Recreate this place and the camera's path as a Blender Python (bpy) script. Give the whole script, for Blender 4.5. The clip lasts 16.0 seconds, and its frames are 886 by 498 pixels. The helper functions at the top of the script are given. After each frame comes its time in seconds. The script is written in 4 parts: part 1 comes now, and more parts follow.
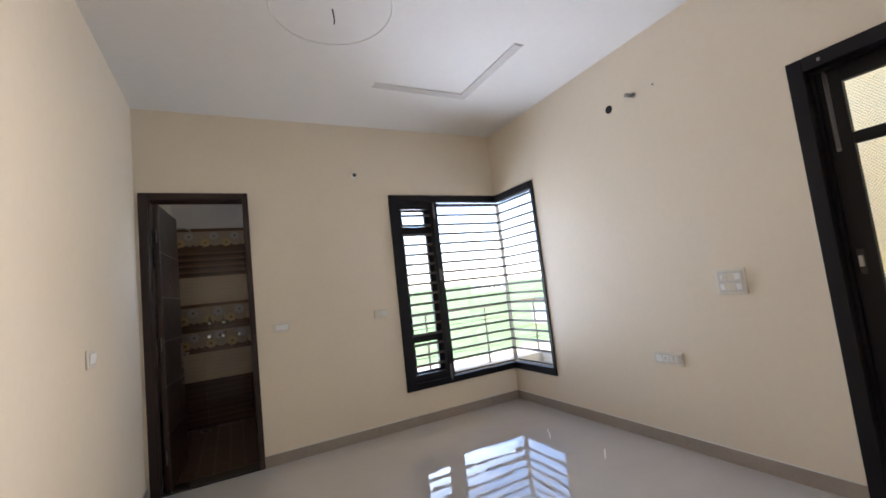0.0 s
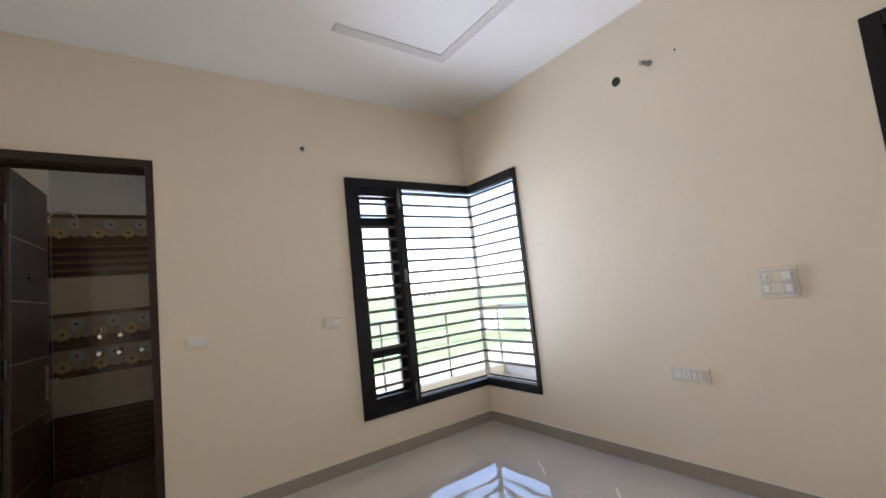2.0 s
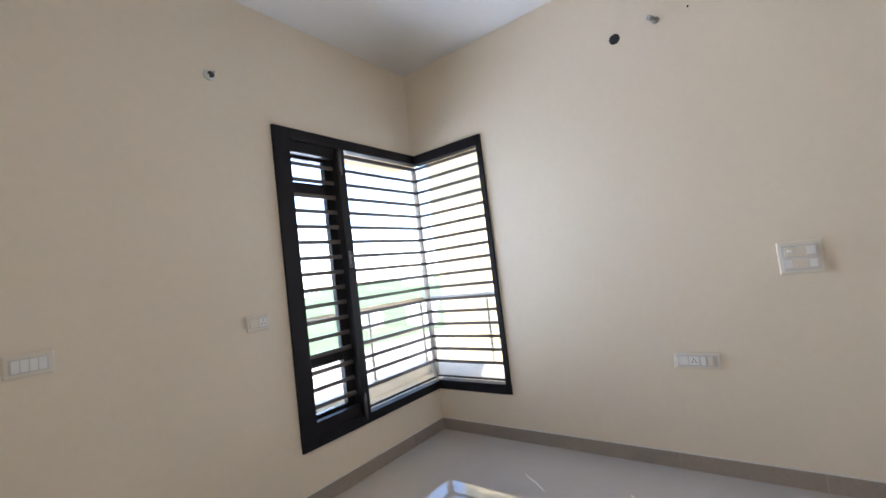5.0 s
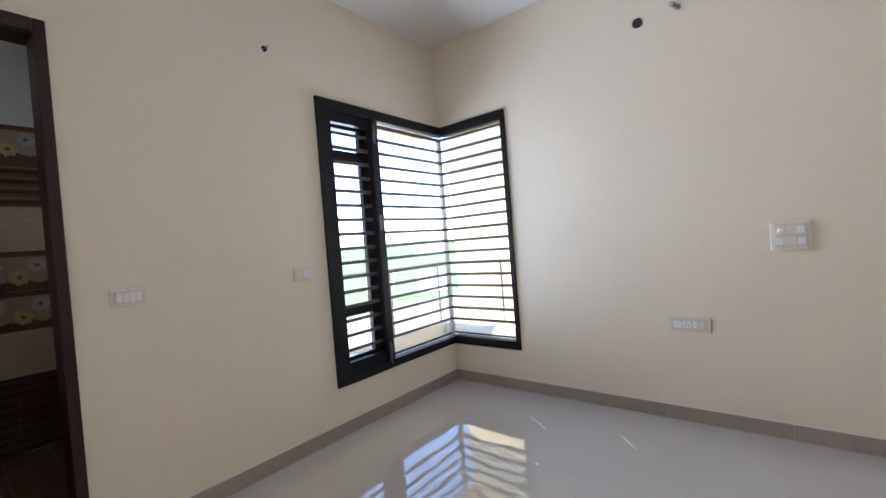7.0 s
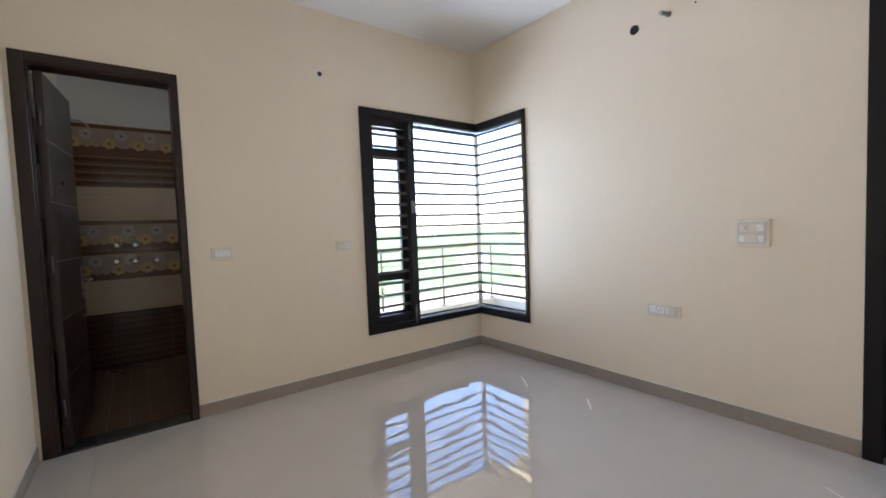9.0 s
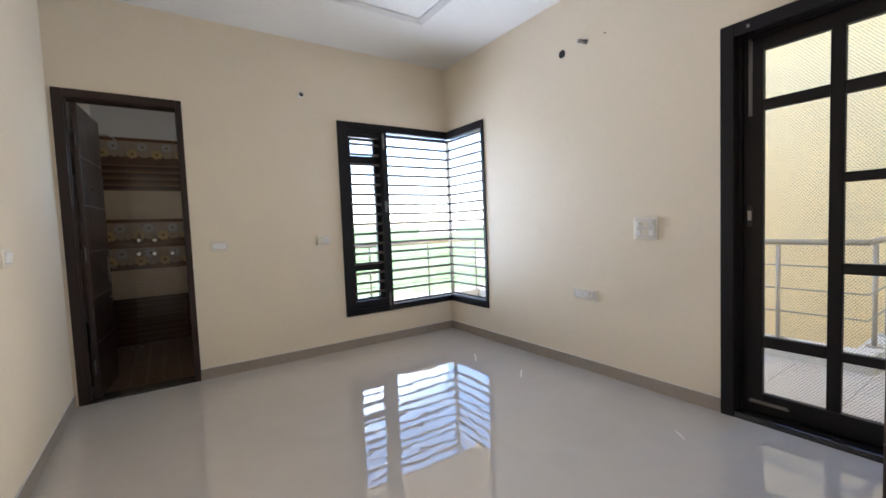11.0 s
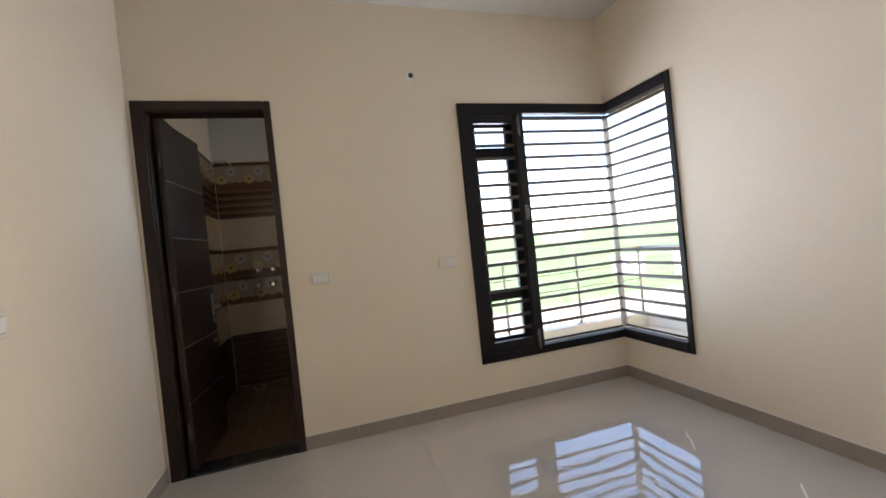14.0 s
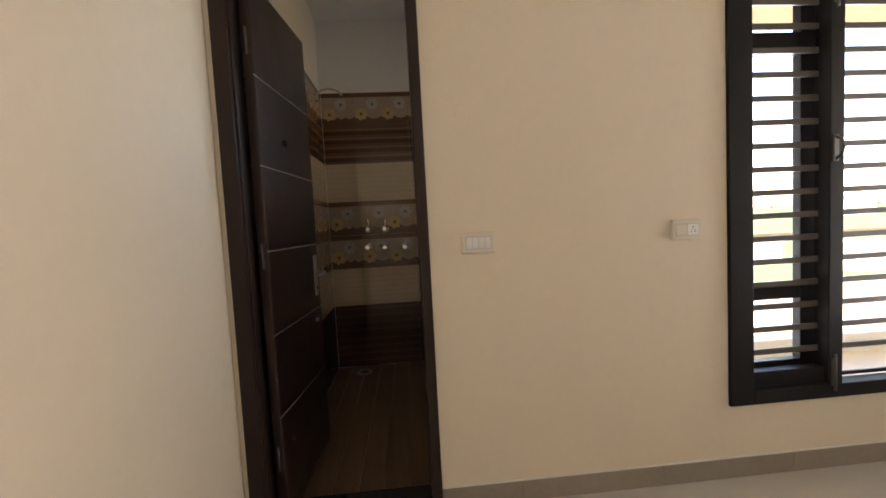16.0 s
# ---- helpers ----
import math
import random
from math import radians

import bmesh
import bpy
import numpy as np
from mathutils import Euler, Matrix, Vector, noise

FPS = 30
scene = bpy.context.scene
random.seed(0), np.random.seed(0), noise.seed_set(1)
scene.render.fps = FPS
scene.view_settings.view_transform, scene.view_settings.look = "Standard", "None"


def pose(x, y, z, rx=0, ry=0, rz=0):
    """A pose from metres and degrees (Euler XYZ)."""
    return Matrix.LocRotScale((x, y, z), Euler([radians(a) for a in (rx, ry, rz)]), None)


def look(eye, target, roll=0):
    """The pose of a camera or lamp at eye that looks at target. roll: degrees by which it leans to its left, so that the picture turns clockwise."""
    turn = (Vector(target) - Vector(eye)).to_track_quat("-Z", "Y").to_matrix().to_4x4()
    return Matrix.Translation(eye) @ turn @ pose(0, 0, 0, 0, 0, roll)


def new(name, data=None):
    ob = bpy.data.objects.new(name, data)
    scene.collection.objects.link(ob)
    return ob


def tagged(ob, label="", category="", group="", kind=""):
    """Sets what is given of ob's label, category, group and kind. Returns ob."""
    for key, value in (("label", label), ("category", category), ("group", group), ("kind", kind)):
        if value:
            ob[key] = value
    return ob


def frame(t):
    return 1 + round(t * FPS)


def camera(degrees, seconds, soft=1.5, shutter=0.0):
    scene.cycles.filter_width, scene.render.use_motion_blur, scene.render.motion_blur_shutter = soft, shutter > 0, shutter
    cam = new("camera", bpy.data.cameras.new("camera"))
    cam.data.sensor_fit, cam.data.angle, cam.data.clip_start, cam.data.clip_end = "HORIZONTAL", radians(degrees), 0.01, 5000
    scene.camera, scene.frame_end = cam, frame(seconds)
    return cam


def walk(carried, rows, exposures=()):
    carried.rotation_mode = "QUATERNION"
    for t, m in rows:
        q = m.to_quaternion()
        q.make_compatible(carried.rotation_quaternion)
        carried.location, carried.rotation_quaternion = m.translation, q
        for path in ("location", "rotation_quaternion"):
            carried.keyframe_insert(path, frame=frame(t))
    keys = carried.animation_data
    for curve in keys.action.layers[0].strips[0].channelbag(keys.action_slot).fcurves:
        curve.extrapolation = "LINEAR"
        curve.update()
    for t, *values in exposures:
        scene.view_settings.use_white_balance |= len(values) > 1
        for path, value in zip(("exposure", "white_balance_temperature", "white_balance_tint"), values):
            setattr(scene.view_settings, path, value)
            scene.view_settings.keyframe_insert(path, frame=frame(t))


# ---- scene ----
cam = camera(94.2, 16.0, 1.7)
PATH = [
    (0, (-2.639, -3.703, 1.251), (-1.719, -1.937, 1.435), -6.4),
    (0.5, (-2.561, -3.51, 1.227), (-1.62, -1.756, 1.422), -6.5),
    (1, (-2.48, -3.356, 1.23), (-1.485, -1.632, 1.425), -6.3),
    (1.5, (-2.484, -3.205, 1.225), (-1.41, -1.528, 1.411), -6.2),
    (2, (-2.527, -2.998, 1.235), (-1.359, -1.386, 1.427), -6.1),
    (2.5, (-2.542, -2.841, 1.22), (-1.298, -1.285, 1.402), -6.2),
    (3, (-2.512, -2.624, 1.227), (-1.193, -1.13, 1.392), -6.2),
    (3.5, (-2.526, -2.487, 1.212), (-1.146, -1.047, 1.362), -6.1),
    (6, (-2.665, -2.014, 1.23), (-0.995, -0.917, 1.297), -6.8),
    (6.5, (-2.772, -2.142, 1.222), (-1.139, -0.987, 1.228), -5.4),
    (7, (-2.82, -2.228, 1.201), (-1.265, -0.97, 1.168), -4.5),
    (7.5, (-2.781, -2.431, 1.193), (-1.335, -1.05, 1.128), -4.1),
    (8, (-2.759, -2.618, 1.223), (-1.415, -1.138, 1.151), -3.4),
    (8.5, (-2.765, -2.84, 1.207), (-1.509, -1.286, 1.117), -2.5),
    (11, (-2.65, -3.802, 1.167), (-1.536, -2.145, 1.052), -2.3),
    (11.5, (-2.613, -3.811, 1.175), (-1.447, -2.189, 1.082), -3.5),
    (12, (-2.45, -3.679, 1.163), (-1.265, -2.069, 1.107), -4.1),
    (12.5, (-2.32, -3.543, 1.166), (-1.182, -1.899, 1.136), -4.5),
    (13, (-2.295, -3.327, 1.193), (-1.283, -1.602, 1.195), -4.9),
    (13.5, (-2.303, -3.078, 1.185), (-1.475, -1.257, 1.182), -5.5),
    (14, (-2.3, -2.76, 1.209), (-1.713, -0.849, 1.184), -5.9),
    (14.5, (-2.338, -2.489, 1.163), (-1.943, -0.529, 1.094), -6.1),
    (15, (-2.448, -2.195, 1.16), (-2.183, -0.216, 1.055), -5.7),
    (15.5, (-2.494, -1.902, 1.142), (-2.291, 0.084, 1.026), -4.3),
    (16, (-2.563, -1.597, 1.154), (-2.396, 0.392, 1.028), -3.0),
]
walk(cam, [(t, look(eye, target, roll)) for t, eye, target, roll in PATH], [(0, 3.12, 6550, 19), (3.5, 3.24, 6550, 18), (6, 3.15, 6000, 17), (7, 3.22, 6000, 17), (8.5, 3.34, 6200, 17), (12, 3.33, 6350, 16), (13, 3.35, 6300, 16), (13.5, 3.28, 6350, 16), (14, 3.15, 6850, 18), (14.8, 3.10, 7500, 20), (16, 3.33, 7950, 21)])

# ---- world, sun, exposure ----
world = bpy.data.worlds.new("sky")
scene.world = world
world.use_nodes = True
wn = world.node_tree
sky = wn.nodes.new("ShaderNodeTexSky")
sky.sky_type = "NISHITA"
sky.sun_disc = False
SUN_UP, SUN_AZ = 55.0, 236.0          # elevation, and the heading of the sun from +x, counter-clockwise
sky.sun_elevation = radians(SUN_UP)
sky.sun_rotation = radians(90 - SUN_AZ)
sky.air_density, sky.dust_density, sky.ozone_density = 1.0, 0.35, 2.6
wn.links.new(sky.outputs[0], wn.nodes["Background"].inputs[0])
wn.nodes["Background"].inputs[1].default_value = 0.125
sun = bpy.data.lights.new("sun", "SUN")
sun.energy, sun.angle, sun.color = 3.0, radians(0.6), (1.0, 0.95, 0.86)
sun_ob = new("sun", sun)
to_sun = Vector((math.cos(radians(SUN_UP)) * math.cos(radians(SUN_AZ)), math.cos(radians(SUN_UP)) * math.sin(radians(SUN_AZ)), math.sin(radians(SUN_UP))))
sun_ob.matrix_world = look(to_sun * 40, (0, 0, 0))

# area lamps added at the openings to brighten the room: they stand in for the light that the sunlit ground, balcony and
# yellow wall send level and upwards
def daylight(name, at, way, width, height, power, color, spread):
    lamp = bpy.data.lights.new(name, "AREA")
    lamp.shape, lamp.size, lamp.size_y, lamp.energy, lamp.color, lamp.spread = "RECTANGLE", width, height, power, color, radians(spread)
    new(name, lamp).matrix_world = look(at, Vector(at) + Vector(way))


daylight("window_daylight", (-0.55, 0.40, 1.20), (-0.16, -1.0, 0.34), 1.10, 1.60, 5.9, (0.70, 0.83, 1.0), 96)
daylight("window_daylight", (0.40, -0.28, 1.20), (-1.0, -0.10, 0.30), 0.60, 1.60, 1.4, (0.70, 0.83, 1.0), 96)
daylight("door_daylight", (0.045, -3.20, 1.40), (-1.0, 0.0, 0.0), 0.70, 1.00, 2.0, (1.0, 0.93, 0.82), 80)

# ---- materials ----
def mat(name, color, rough=0.5, metal=0.0, vary=0.06, scale=3.0, fine=60.0, bump=0.0, bump_scale=80.0, spec=0.5, coat=0.0, per=0.0, stain=None, stain_amount=0.0):
    """A painted or solid surface: colour with variation at two scales, a fine relief, and a change from piece to piece."""
    m = bpy.data.materials.new(name)
    m.use_nodes = True
    nt = m.node_tree
    b = nt.nodes["Principled BSDF"]
    b.inputs["Roughness"].default_value = rough
    b.inputs["Metallic"].default_value = metal
    b.inputs["Specular IOR Level"].default_value = spec
    b.inputs["Coat Weight"].default_value = coat
    b.inputs["Coat Roughness"].default_value = 0.08
    co = nt.nodes.new("ShaderNodeNewGeometry")
    n1 = nt.nodes.new("ShaderNodeTexNoise")
    n1.inputs["Scale"].default_value = scale
    n1.inputs["Detail"].default_value = 4
    n2 = nt.nodes.new("ShaderNodeTexNoise")
    n2.inputs["Scale"].default_value = fine
    n2.inputs["Detail"].default_value = 3
    for n in (n1, n2):
        nt.links.new(co.outputs["Position"], n.inputs["Vector"])
    add = nt.nodes.new("ShaderNodeMath")
    add.operation = "ADD"
    nt.links.new(n1.outputs["Fac"], add.inputs[0])
    nt.links.new(n2.outputs["Fac"], add.inputs[1])
    rng = nt.nodes.new("ShaderNodeMapRange")
    rng.inputs["From Min"].default_value, rng.inputs["From Max"].default_value = 0.6, 1.4
    rng.inputs["To Min"].default_value, rng.inputs["To Max"].default_value = 1 - vary, 1 + vary
    nt.links.new(add.outputs[0], rng.inputs["Value"])
    hsv = nt.nodes.new("ShaderNodeHueSaturation")
    hsv.inputs["Color"].default_value = (*color, 1)
    out = rng.outputs[0]
    if per:
        info = nt.nodes.new("ShaderNodeObjectInfo")
        r2 = nt.nodes.new("ShaderNodeMapRange")
        r2.inputs["To Min"].default_value, r2.inputs["To Max"].default_value = 1 - per, 1 + per
        nt.links.new(info.outputs["Random"], r2.inputs["Value"])
        mul = nt.nodes.new("ShaderNodeMath")
        mul.operation = "MULTIPLY"
        nt.links.new(out, mul.inputs[0])
        nt.links.new(r2.outputs[0], mul.inputs[1])
        out = mul.outputs[0]
    nt.links.new(out, hsv.inputs["Value"])
    col = hsv.outputs[0]
    if stain:
        n3 = nt.nodes.new("ShaderNodeTexNoise")
        n3.inputs["Scale"].default_value, n3.inputs["Detail"].default_value, n3.inputs["Distortion"].default_value = 1.3, 6, 1.5
        nt.links.new(co.outputs["Position"], n3.inputs["Vector"])
        r3 = nt.nodes.new("ShaderNodeMapRange")
        r3.inputs["From Min"].default_value, r3.inputs["From Max"].default_value = 0.5, 0.75
        r3.inputs["To Max"].default_value = stain_amount
        nt.links.new(n3.outputs["Fac"], r3.inputs["Value"])
        mix = nt.nodes.new("ShaderNodeMix")
        mix.data_type = "RGBA"
        nt.links.new(r3.outputs[0], mix.inputs["Factor"])
        nt.links.new(col, mix.inputs["A"])
        mix.inputs["B"].default_value = (*stain, 1)
        col = mix.outputs["Result"]
    nt.links.new(col, b.inputs["Base Color"])
    rr = nt.nodes.new("ShaderNodeMapRange")
    rr.inputs["From Min"].default_value, rr.inputs["From Max"].default_value = 0.3, 0.7
    rr.inputs["To Min"].default_value, rr.inputs["To Max"].default_value = rough * 0.85, min(1, rough * 1.15)
    nt.links.new(n1.outputs["Fac"], rr.inputs["Value"])
    nt.links.new(rr.outputs[0], b.inputs["Roughness"])
    if bump:
        n4 = nt.nodes.new("ShaderNodeTexNoise")
        n4.inputs["Scale"].default_value, n4.inputs["Detail"].default_value = bump_scale, 3
        nt.links.new(co.outputs["Position"], n4.inputs["Vector"])
        bp = nt.nodes.new("ShaderNodeBump")
        bp.inputs["Distance"].default_value = bump
        nt.links.new(n4.outputs["Fac"], bp.inputs["Height"])
        nt.links.new(bp.outputs[0], b.inputs["Normal"])
    return m


def wood(name, color, dark, rough=0.35, axis=2, coat=0.0, spec=0.35):
    """Dark stained wood with grain along one axis of the object."""
    m = bpy.data.materials.new(name)
    m.use_nodes = True
    nt = m.node_tree
    b = nt.nodes["Principled BSDF"]
    co = nt.nodes.new("ShaderNodeTexCoord")
    mp = nt.nodes.new("ShaderNodeMapping")
    s = [45.0, 45.0, 45.0]
    s[axis] = 2.5
    mp.inputs["Scale"].default_value = s
    nt.links.new(co.outputs["Object"], mp.inputs["Vector"])
    n = nt.nodes.new("ShaderNodeTexNoise")
    n.inputs["Scale"].default_value, n.inputs["Detail"].default_value, n.inputs["Distortion"].default_value = 1.0, 5, 0.6
    nt.links.new(mp.outputs[0], n.inputs["Vector"])
    mix = nt.nodes.new("ShaderNodeMix")
    mix.data_type = "RGBA"
    mix.inputs["A"].default_value, mix.inputs["B"].default_value = (*color, 1), (*dark, 1)
    nt.links.new(n.outputs["Fac"], mix.inputs["Factor"])
    nt.links.new(mix.outputs["Result"], b.inputs["Base Color"])
    n2 = nt.nodes.new("ShaderNodeTexNoise")
    n2.inputs["Scale"].default_value, n2.inputs["Detail"].default_value = 6, 5
    nt.links.new(co.outputs["Object"], n2.inputs["Vector"])
    rr = nt.nodes.new("ShaderNodeMapRange")
    rr.inputs["To Min"].default_value, rr.inputs["To Max"].default_value = rough * 0.7, rough * 1.4
    nt.links.new(n2.outputs["Fac"], rr.inputs["Value"])
    nt.links.new(rr.outputs[0], b.inputs["Roughness"])
    b.inputs["Coat Weight"].default_value = coat
    b.inputs["Specular IOR Level"].default_value = spec
    bp = nt.nodes.new("ShaderNodeBump")
    bp.inputs["Distance"].default_value, bp.inputs["Strength"].default_value = 0.0006, 0.6
    nt.links.new(n.outputs["Fac"], bp.inputs["Height"])
    nt.links.new(bp.outputs[0], b.inputs["Normal"])
    return m


def polished(name, color, cloud):
    """Polished vitrified tile: cloudy veins, a mirror gloss and a slight waviness."""
    m = bpy.data.materials.new(name)
    m.use_nodes = True
    nt = m.node_tree
    b = nt.nodes["Principled BSDF"]
    co = nt.nodes.new("ShaderNodeNewGeometry")
    info = nt.nodes.new("ShaderNodeObjectInfo")
    off = nt.nodes.new("ShaderNodeVectorMath")
    off.operation = "MULTIPLY_ADD"
    comb = nt.nodes.new("ShaderNodeCombineXYZ")
    for i in range(3):
        nt.links.new(info.outputs["Random"], comb.inputs[i])
    nt.links.new(comb.outputs[0], off.inputs[0])
    off.inputs[1].default_value = (13, 29, 7)
    nt.links.new(co.outputs["Position"], off.inputs[2])
    n = nt.nodes.new("ShaderNodeTexNoise")
    n.inputs["Scale"].default_value, n.inputs["Detail"].default_value, n.inputs["Distortion"].default_value = 3.0, 7, 1.2
    nt.links.new(off.outputs[0], n.inputs["Vector"])
    mix = nt.nodes.new("ShaderNodeMix")
    mix.data_type = "RGBA"
    mix.inputs["A"].default_value, mix.inputs["B"].default_value = (*color, 1), (*cloud, 1)
    nt.links.new(n.outputs["Fac"], mix.inputs["Factor"])
    d = nt.nodes.new("ShaderNodeTexNoise")
    d.inputs["Scale"].default_value, d.inputs["Detail"].default_value = 1.1, 6
    nt.links.new(co.outputs["Position"], d.inputs["Vector"])
    rr = nt.nodes.new("ShaderNodeMapRange")
    rr.inputs["From Min"].default_value, rr.inputs["From Max"].default_value = 0.4, 0.75
    rr.inputs["To Min"].default_value, rr.inputs["To Max"].default_value = 0.012, 0.05
    nt.links.new(d.outputs["Fac"], rr.inputs["Value"])
    nt.links.new(rr.outputs[0], b.inputs["Roughness"])
    nt.links.new(mix.outputs["Result"], b.inputs["Base Color"])
    b.inputs["Specular IOR Level"].default_value = 1.0
    w = nt.nodes.new("ShaderNodeTexNoise")
    w.inputs["Scale"].default_value, w.inputs["Detail"].default_value = 5.5, 1.0
    nt.links.new(off.outputs[0], w.inputs["Vector"])
    bp = nt.nodes.new("ShaderNodeBump")
    bp.inputs["Distance"].default_value = 0.0011
    nt.links.new(w.outputs["Fac"], bp.inputs["Height"])
    nt.links.new(bp.outputs[0], b.inputs["Normal"])
    return m


def glass_mat(name):
    m = bpy.data.materials.new(name)
    m.use_nodes = True
    nt = m.node_tree
    nt.nodes.remove(nt.nodes["Principled BSDF"])
    tr, gl, lw, mx = (nt.nodes.new(k) for k in ("ShaderNodeBsdfTransparent", "ShaderNodeBsdfGlossy", "ShaderNodeLayerWeight", "ShaderNodeMixShader"))
    tr.inputs[0].default_value = (0.96, 0.97, 0.965, 1)
    gl.inputs["Roughness"].default_value = 0.01
    pw, sc = nt.nodes.new("ShaderNodeMath"), nt.nodes.new("ShaderNodeMath")
    pw.operation, sc.operation = "POWER", "MULTIPLY_ADD"
    pw.inputs[1].default_value, sc.inputs[1].default_value, sc.inputs[2].default_value = 5.0, 0.9, 0.04
    nt.links.new(lw.outputs["Facing"], pw.inputs[0])
    nt.links.new(pw.outputs[0], sc.inputs[0])
    nt.links.new(sc.outputs[0], mx.inputs[0])
    nt.links.new(tr.outputs[0], mx.inputs[1])
    nt.links.new(gl.outputs[0], mx.inputs[2])
    nt.links.new(mx.outputs[0], nt.nodes["Material Output"].inputs[0])
    return m


def field_mat(name):
    """Bare pale soil near the house and a green crop beyond, with furrows and patches."""
    m = bpy.data.materials.new(name)
    m.use_nodes = True
    nt = m.node_tree
    b = nt.nodes["Principled BSDF"]
    b.inputs["Roughness"].default_value = 0.95
    b.inputs["Specular IOR Level"].default_value = 0.1
    co = nt.nodes.new("ShaderNodeNewGeometry")
    sp = nt.nodes.new("ShaderNodeSeparateXYZ")
    nt.links.new(co.outputs["Position"], sp.inputs[0])
    n = nt.nodes.new("ShaderNodeTexNoise")
    n.inputs["Scale"].default_value, n.inputs["Detail"].default_value = 0.12, 6
    nt.links.new(co.outputs["Position"], n.inputs["Vector"])
    n2 = nt.nodes.new("ShaderNodeTexNoise")
    n2.inputs["Scale"].default_value, n2.inputs["Detail"].default_value = 2.0, 6
    nt.links.new(co.outputs["Position"], n2.inputs["Vector"])
    edge = nt.nodes.new("ShaderNodeMath")
    edge.operation = "MULTIPLY_ADD"
    edge.inputs[1].default_value = 5.0
    nt.links.new(n.outputs["Fac"], edge.inputs[0])
    nt.links.new(sp.outputs["Y"], edge.inputs[2])
    st = nt.nodes.new("ShaderNodeMapRange")
    st.inputs["From Min"].default_value, st.inputs["From Max"].default_value = 22.0, 23.0
    nt.links.new(edge.outputs[0], st.inputs["Value"])
    soil = nt.nodes.new("ShaderNodeMix")
    soil.data_type = "RGBA"
    soil.inputs["A"].default_value, soil.inputs["B"].default_value = (0.30, 0.25, 0.19, 1), (0.42, 0.37, 0.30, 1)
    nt.links.new(n2.outputs["Fac"], soil.inputs["Factor"])
    crop = nt.nodes.new("ShaderNodeMix")
    crop.data_type = "RGBA"
    crop.inputs["A"].default_value, crop.inputs["B"].default_value = (0.085, 0.15, 0.060, 1), (0.12, 0.19, 0.085, 1)
    nt.links.new(n.outputs["Fac"], crop.inputs["Factor"])
    mix = nt.nodes.new("ShaderNodeMix")
    mix.data_type = "RGBA"
    nt.links.new(st.outputs[0], mix.inputs["Factor"])
    nt.links.new(soil.outputs["Result"], mix.inputs["A"])
    nt.links.new(crop.outputs["Result"], mix.inputs["B"])
    nt.links.new(mix.outputs["Result"], b.inputs["Base Color"])
    return m


WALL = mat("cream_wall_paint", (0.81, 0.726, 0.595), 0.5, vary=0.025, scale=1.2, fine=25, bump=0.0007, bump_scale=55, stain=(0.75, 0.66, 0.52), stain_amount=0.25)
# white plaster greyed: the shade among the ribs is put into the colour
REED_SHADED = mat("white_plaster_rib_shade", (0.75, 0.74, 0.725), 0.65, vary=0.03, scale=6, bump=0.0004, bump_scale=60)
CEIL = mat("white_ceiling_paint", (0.80, 0.79, 0.77), 0.6, vary=0.02, scale=1.0, fine=20, bump=0.0005, bump_scale=40)
OUTER = mat("cream_outer_paint", (0.74, 0.64, 0.50), 0.7, vary=0.05, scale=1.5, bump=0.001, bump_scale=90)
YELLOW = mat("yellow_outer_paint", (0.88, 0.70, 0.39), 0.7, vary=0.06, scale=0.9, bump=0.002, bump_scale=60, stain=(0.74, 0.60, 0.36), stain_amount=0.4)
DARK = wood("dark_stained_wood", (0.034, 0.017, 0.012), (0.016, 0.008, 0.007), 0.38, 2, 0.0)
DARKH = wood("dark_stained_wood_level", (0.034, 0.017, 0.012), (0.016, 0.008, 0.007), 0.38, 0, 0.0)
DARKY = wood("dark_stained_wood_across", (0.022, 0.014, 0.012), (0.010, 0.007, 0.007), 0.38, 1, 0.0)
BLACKW = wood("black_stained_wood", (0.013, 0.011, 0.012), (0.007, 0.006, 0.008), 0.45, 2, 0.0, 0.22)
BLACKH = wood("black_stained_wood_level", (0.013, 0.011, 0.012), (0.007, 0.006, 0.008), 0.45, 0, 0.0, 0.22)
BLACKY = wood("black_stained_wood_across", (0.013, 0.011, 0.012), (0.007, 0.006, 0.008), 0.45, 1, 0.0, 0.22)
IRON = mat("dark_window_fitting", (0.16, 0.16, 0.17), 0.4, metal=0.7, vary=0.15, scale=25)
LEAF = wood("dark_laminate", (0.052, 0.029, 0.023), (0.022, 0.011, 0.009), 0.3, 2, 0.25)
GROOVE = mat("pale_groove_inlay", (0.45, 0.43, 0.42), 0.35, metal=0.6, vary=0.1)
BAR = mat("brown_painted_steel", (0.115, 0.10, 0.093), 0.35, metal=0.2, vary=0.15, scale=12)
GLASS = glass_mat("clear_glass")
SEAL = mat("pale_corner_seal", (0.50, 0.46, 0.42), 0.5, vary=0.1, scale=15)
STEEL = mat("brushed_steel", (0.42, 0.40, 0.38), 0.36, metal=1.0, vary=0.1, scale=20)
CHROME = mat("chrome", (0.62, 0.62, 0.62), 0.12, metal=1.0, vary=0.03)
ALU = mat("worn_aluminium", (0.30, 0.29, 0.28), 0.6, metal=0.8, vary=0.15, scale=25)
RAIL = mat("satin_steel_rail", (0.46, 0.42, 0.37), 0.5, metal=0.35, vary=0.08, scale=15)
NETTING = mat("dull_wire_netting", (0.34, 0.30, 0.23), 0.5, metal=0.3, vary=0.15, scale=25)
INNER = mat("grey_white_plastic", (0.62, 0.60, 0.57), 0.35, vary=0.03)
BLACK = mat("black_plastic", (0.015, 0.015, 0.015), 0.4, vary=0.1)
